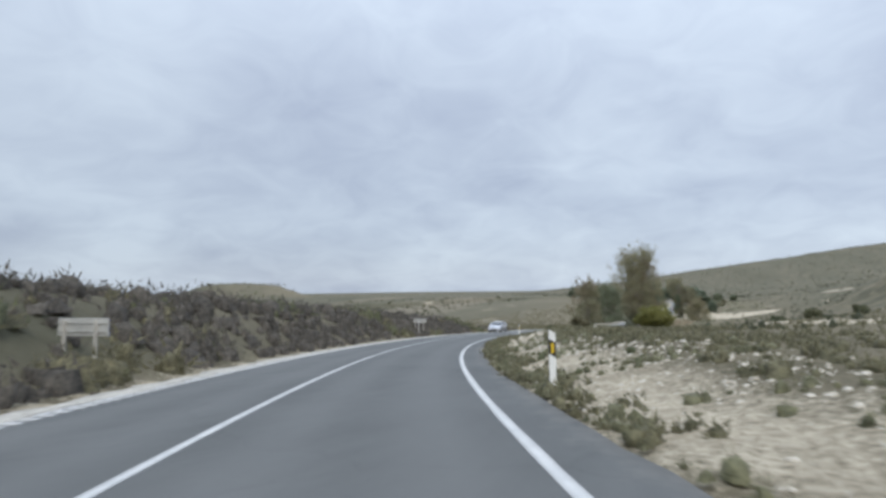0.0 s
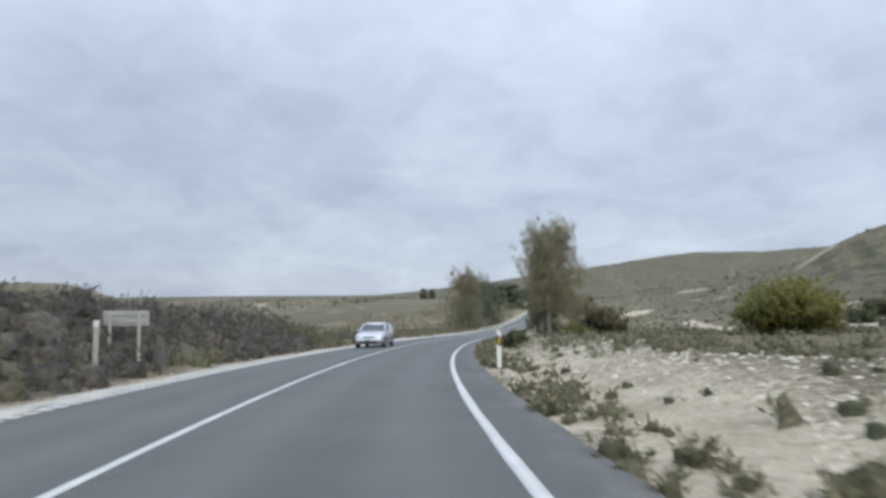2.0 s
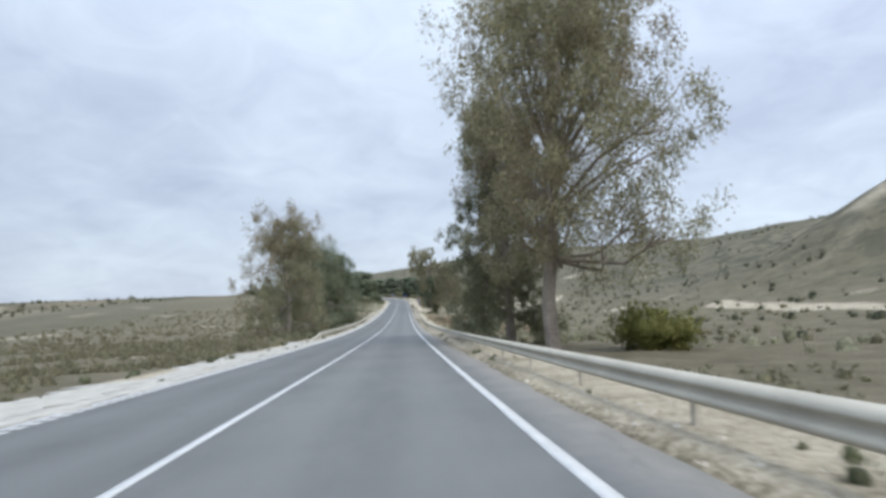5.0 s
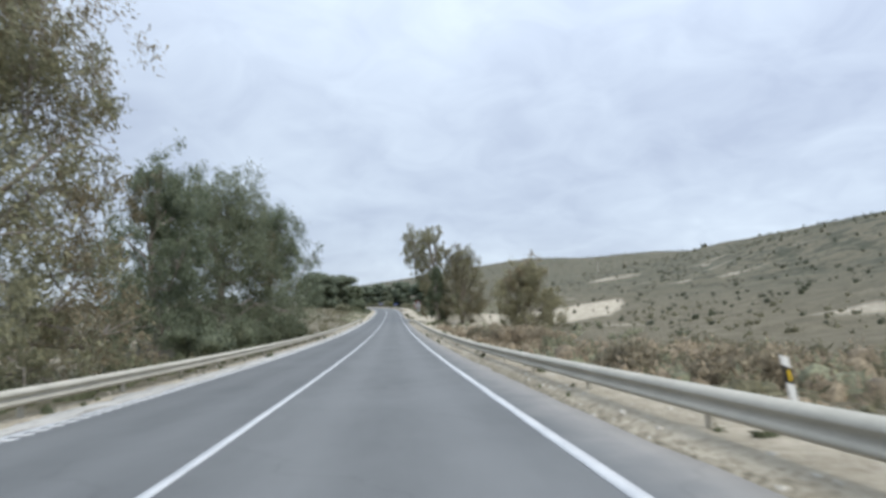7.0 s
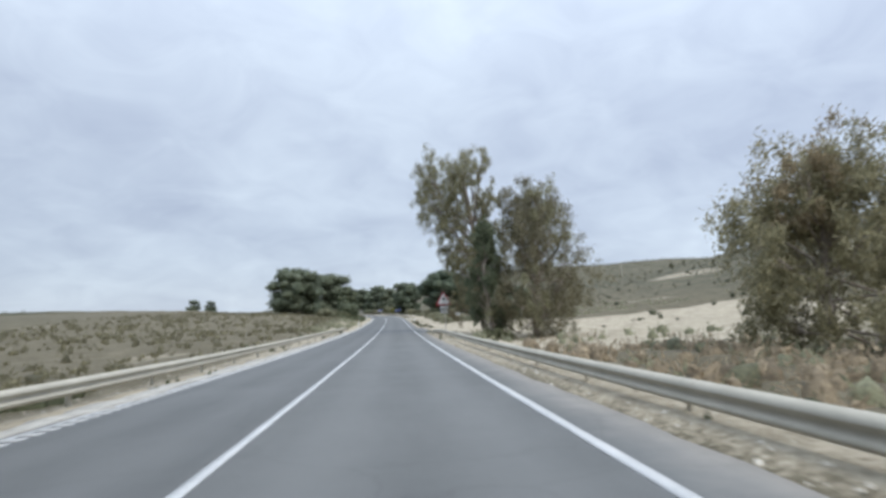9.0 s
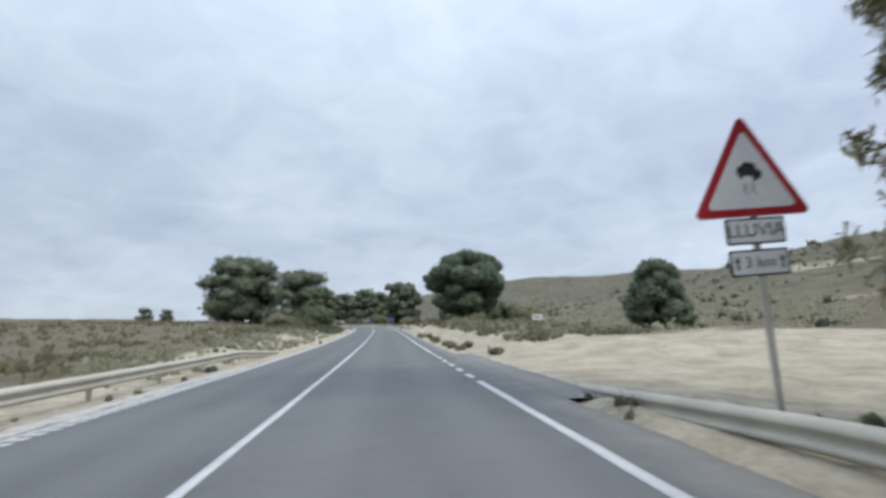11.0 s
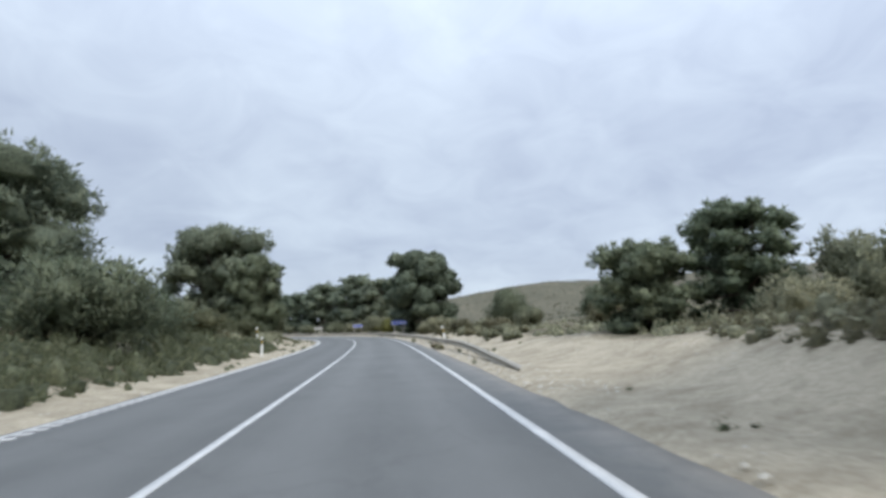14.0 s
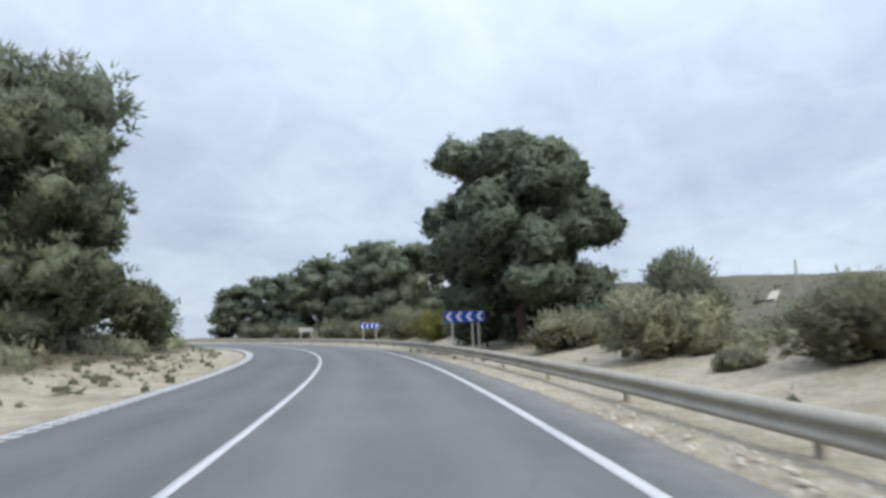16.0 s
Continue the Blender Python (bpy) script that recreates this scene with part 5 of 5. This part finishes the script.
# ---- lattice mast on the ridge ----
def mast(x, y, tall=16.0, foot=2.2):
    t = tagged(new("power_mast"), "thin grey steel lattice mast on the ridge", "mast")
    t.location = (x, y, float(ground_z(x, y)[0]) - 0.3)
    for sx, sy in ((1, 1), (1, -1), (-1, 1), (-1, -1)):
        v, f = [], []
        tube(v, f, [(sx * foot / 2, sy * foot / 2, 0), (sx * 0.15, sy * 0.15, tall)], [0.09, 0.07], 4)
        part_me("leg", mesh_np("leg", v, f), M_STEEL, t)
    for k in range(7):
        z0, z1 = tall * k / 7, tall * (k + 1) / 7
        w0, w1 = foot / 2 - (foot / 2 - 0.15) * k / 7, foot / 2 - (foot / 2 - 0.15) * (k + 1) / 7
        for (ax, ay), (bx, by) in (((-1, -1), (1, -1)), ((1, -1), (1, 1)), ((1, 1), (-1, 1)), ((-1, 1), (-1, -1))):
            v, f = [], []
            tube(v, f, [(ax * w0, ay * w0, z0), (bx * w1, by * w1, z1)], [0.05, 0.05], 4)
            part_me("brace", mesh_np("brace", v, f), M_STEEL, t)
    for zc in (tall * 0.78, tall * 0.92):
        part("cross_arm", bevelled_box(2.4, 0.12, 0.12, (0, 0, zc), 0.01), M_STEEL, t)


mast(165, 642)

# ---- scrub, grass tufts and stones ----
RNG = np.random.RandomState(77)


def strew(n, s0, s1, d0, d1, h0, h1, keep=None, power=1.0):
    """Random feet in a stretch beside the road, with heights."""
    s = RNG.uniform(s0, s1, n)
    d = d0 + (d1 - d0) * RNG.rand(n) ** power
    x, y = on_road(s, d)
    h = h0 + (h1 - h0) * RNG.rand(n) ** 1.8
    if keep is not None:
        k = keep(x, y, s, d)
        x, y, h = x[k], y[k], h[k]
    return x, y, h


def patchy(cut, scale=5.0, seed=31):
    return lambda x, y, s, d: wave(x, y, scale, seed) + 0.5 * wave(x, y, scale / 3, seed + 1) > cut


def no_sand(x, y, s, d):
    return sand_mask(x, y, s, d) < 0.3 + 0.3 * RNG.rand(len(x))


def bank_top(x, y, s, d):
    """Above the bare cut face of the sandy bank."""
    return d > table(s, [(298, 7.5), (312, 7.3), (345, 7.3), (351, 8.0), (356, 9.0), (366, 11.0)]) + 0.35 * wave(x, y, 4.0, 61)


def join(*sets):
    return [np.concatenate(c) for c in zip(*sets)]


def dirt_track():
    """A pale track that climbs the far slope."""
    n = 24
    verts = []
    for i in range(n + 1):
        u = i / n
        cx, cy = 84 + 100 * u, 530 + 155 * u + 6 * math.sin(2.2 * u)
        for o in (-2.2, 2.2):
            px, py = cx + o * 0.75, cy - o * 0.65
            verts.append((px, py, float(ground_z(px, py)[0]) + 0.45))
    faces = [(2 * i, 2 * i + 1, 2 * i + 3, 2 * i + 2) for i in range(n)]
    tagged(part_me("dirt_track", mesh_np("dirt_track", verts, faces), M_TRACK), "pale dirt track climbing the hillside", "track", kind="structure")


M_TRACK = two_scale("track_dirt", (0.34, 0.30, 0.24), (0.48, 0.43, 0.35), 3, 0.4, 0.95)
dirt_track()
def band(lo, hi, seed=71):
    return lambda x, y, s, d: (wave(x, y, 6.0, seed) + 0.4 * wave(x, y, 1.8, seed + 1) > lo) & (wave(x, y, 6.0, seed) + 0.4 * wave(x, y, 1.8, seed + 1) <= hi)


BANK = ((5000, -45, 108, -4.6, -26, 0.45, 1.3), (1400, -45, 95, -20, -60, 0.5, 1.2), (800, 60, 125, -5.6, -14, 0.3, 0.9))
x, y, h = join(*[strew(*b, band(-0.35, 9), 1.3) for b in BANK[:2]], strew(*BANK[2]))
scatter("scrub", x, y, h, M_SCRUB_DARK, "dense dark grey-brown scrub on the roadside bank", 41, cards=18, spread=0.8, size=0.18)
x, y, h = join(*[strew(*b, band(-0.62, -0.35), 1.3) for b in BANK[:2]], strew(1500, -45, 108, -4.5, -12, 0.2, 0.7, band(0.35, 9, 81)))
scatter("scrub", x, y, h, M_SCRUB, "paler dry patches in the roadside scrub", 48, cards=21, spread=0.8)
x, y, h = join(*[strew(*b, band(-9, -0.55), 1.3) for b in BANK[:2]], strew(1200, -45, 108, -4.8, -20, 0.4, 1.2, band(0.45, 9, 91)))
scatter("scrub", x, y, h, M_BUSH, "green bushes within the roadside scrub", 49, cards=23, spread=0.75)
x, y, h = join(strew(3000, -20, 150, 7.5, 60, 0.15, 0.5, no_sand, 1.5), strew(1500, -10, 130, 8.2, 24, 0.15, 0.45, None, 1.3), strew(750, 22, 130, 4.4, 5.6, 0.12, 0.4, patchy(-0.7, 2.5)), strew(400, -20, 120, 5.5, 11, 0.15, 0.4, patchy(-0.1, 3.0)), strew(900, 130, 260, 17, 40, 0.2, 0.7, patchy(-0.1)), strew(1800, 298, 362, 7.0, 13, 0.2, 0.6, bank_top))
scatter("scrub", x, y, h, M_SCRUB, "low grey-green dry scrub beside the road", 42, cards=16, spread=0.85)
x, y, h = join(strew(900, 386, 440, -7.2, -13, 0.3, 1.0, patchy(-0.3, 4.0)), strew(1700, 300, 440, 9.0, 40, 0.2, 0.65, patchy(-0.35)), strew(700, 352, 440, 9.4, 14, 0.15, 0.5, patchy(-0.2)))
x, y, h = join((x, y, h), strew(260, 150, 270, 6.8, 22, 0.5, 1.1, patchy(-0.2, 4.0)), strew(350, 20, 126, 6, 11, 0.15, 0.45, patchy(0.2, 2.5)), strew(700, 292, 345, -4.9, -9, 0.15, 0.6, patchy(-0.2, 3.0)), strew(700, 298, 366, 7.0, 14, 0.25, 0.75, bank_top))
scatter("scrub", x, y, h, M_SAGE, "grey-green scrub and weeds on the verges and slopes", 47, cards=17, spread=0.85)
x, y, h = join(strew(1600, 190, 300, -6, -60, 0.3, 0.9, patchy(-0.25)), strew(500, 95, 190, -12, -60, 0.3, 0.9, patchy(0.0)), strew(2200, 290, 440, -8.0, -50, 0.3, 0.9, patchy(-0.4)), strew(600, 335, 440, -9, -14, 0.3, 1.1, patchy(-0.35, 4.0)))
scatter("scrub", x, y, h, M_SCRUB, "grey-green scrub in the flat field", 43, cards=17, spread=0.85)
x, y, h = join(strew(300, 165, 210, 6.8, 18, 0.3, 1.0, patchy(-0.3, 4.0)), strew(1500, 100, 200, -6, -38, 0.25, 0.7, patchy(-0.3)), strew(700, 150, 200, -5.8, -18, 0.3, 0.9, patchy(-0.3)), strew(450, 384, 440, 9.4, 16, 0.2, 0.6, patchy(-0.3, 3.0)), strew(900, -10, 75, 8.5, 30, 0.15, 0.4, patchy(-0.4, 4.0)))
scatter("dry_grass", x, y, h, M_SCRUB_GOLD, "tufts of golden dry grass and dead scrub", 46, cards=21, category="dry grass", spread=0.75)
x, y, h = strew(1300, 346, 386, -5.2, -11, 0.3, 1.1, patchy(-0.4, 4.0))
scatter("scrub", x, y, h, M_BUSH, "olive-green scrub on the bank below the pines", 54, cards=18, spread=0.85)
x, y, h = strew(620, 188, 256, 6.7, 16, 0.35, 1.05, patchy(-0.35, 4.0))
scatter("dead_scrub", x, y, h, M_STRAW, "pale straw-coloured dead scrub behind the guard rail", 53, cards=22, category="scrub", spread=0.8)
x, y, h = join(strew(300, 28, 130, 4.5, 7.5, 0.1, 0.4, patchy(0.2, 2.5)), strew(500, 130, 284, 4.5, 7.5, 0.1, 0.3, patchy(0.1, 2.5)), strew(50, 300, 366, 4.6, 6.0, 0.1, 0.25, patchy(0.1, 2.5)), strew(150, 366, 420, 4.6, 9.5, 0.15, 0.5, patchy(0.25, 2.5)), strew(900, 90, 420, -3.8, -8, 0.1, 0.45, patchy(0.1, 2.5)), strew(600, 185, 242, -5.2, -9.5, 0.3, 0.9))
scatter("weeds", x, y, h, M_BUSH, "small green-brown weeds on the gravel verges", 44, cards=28, category="weeds", spread=0.8, size=0.11, thin=0.24)
fx, fy = RNG.uniform(-350, 900, 4000), RNG.uniform(450, 1650, 4000)
fk = (fx + 350 > (1000 - fy) * 0.8) & (fx > 15 - (fy - 450) * 0.6)
table_bushes = (RNG.normal(-473, 55, 500), RNG.normal(536, 50, 500), RNG.uniform(0.8, 2.2, 500))
far_bushes = (fx[fk], fy[fk], RNG.uniform(1.2, 3.4, int(fk.sum())))
x, y, h = join(strew(1700, 0, 460, 18, 90, 0.3, 1.1, patchy(-0.3, 14)))
scatter("hillside_bushes", x, y, h, M_HILL, "low dark bushes at the foot of the dry hillside", 50, cards=23, category="bushes", spread=0.75, size=0.2)
x, y, h = join(strew(3300, 0, 520, 90, 270, 0.4, 1.5, patchy(-0.45, 14)), far_bushes, table_bushes, strew(1000, -40, 150, -90, -220, 0.5, 1.5), strew(700, 150, 400, -90, -220, 0.6, 2.2))
scatter("hillside_bushes", x, y, h, M_HILL, "scattered dark low bushes on the dry hillside", 45, cards=6, sides=4, category="bushes", spread=0.65, size=0.5)


x, y, h = join(strew(1300, -10, 46, 4.5, 10, 0.08, 0.36, patchy(-0.3, 2.5)), strew(900, 20, 126, 4.45, 5.4, 0.08, 0.3, patchy(-0.35, 2.5)), strew(500, 386, 440, -4.8, -8, 0.1, 0.35, patchy(-0.4, 2.5)))
scatter("verge_weeds", x, y, h, M_WEEDS, "olive-green weeds along the asphalt edge", 52, cards=28, category="weeds", spread=0.85, size=0.12, thin=0.24)


def stones(name, x, y, r, mat, label, seed):
    """Angular stones, one joined object."""
    rng = np.random.RandomState(seed)
    base = np.array([(-1, -1, -0.6), (1, -1, -0.6), (1, 1, -0.6), (-1, 1, -0.6), (-0.7, -0.6, 0.7), (0.6, -0.8, 0.6), (0.8, 0.6, 0.7), (-0.6, 0.7, 0.5)])
    fc = np.array([(0, 1, 5, 4), (1, 2, 6, 5), (2, 3, 7, 6), (3, 0, 4, 7), (4, 5, 6, 7)])
    z = ground_z(x, y)
    n = len(x)
    a = rng.rand(n) * 6.283
    v = base[None] * (1 + 0.35 * rng.normal(size=(n, 8, 3)))
    v = v * r[:, None, None] * np.array([1, 0.8, 0.6])
    c, s_ = np.cos(a)[:, None], np.sin(a)[:, None]
    v = np.stack([v[..., 0] * c - v[..., 1] * s_, v[..., 0] * s_ + v[..., 1] * c, v[..., 2]], -1)
    v += np.stack([x, y, z + r * 0.15], 1)[:, None]
    f = (fc[None] + (np.arange(n) * 8)[:, None, None]).reshape(-1, 4)
    return tagged(part_me(name, mesh_np(name, v.reshape(-1, 3), f), mat), label, "stones", kind="stuff")


M_STONE = two_scale("pale_stone", (0.36, 0.33, 0.27), (0.60, 0.56, 0.48), 12, 2, 0.9)
x, y, h = join(strew(2600, 20, 110, 4.7, 10, 0.015, 0.06), strew(2600, 24, 80, 4.9, 9, 0.012, 0.05), strew(1500, 130, 284, 4.4, 6.5, 0.015, 0.04), strew(900, 286, 420, 4.5, 10, 0.012, 0.045), strew(2000, 354, 420, 4.45, 6.0, 0.012, 0.042), strew(1800, -20, 430, -3.55, -5.5, 0.012, 0.05))
stones("verge_stones", x, y, h, M_STONE, "loose pale stones and gravel on the verges", 51)
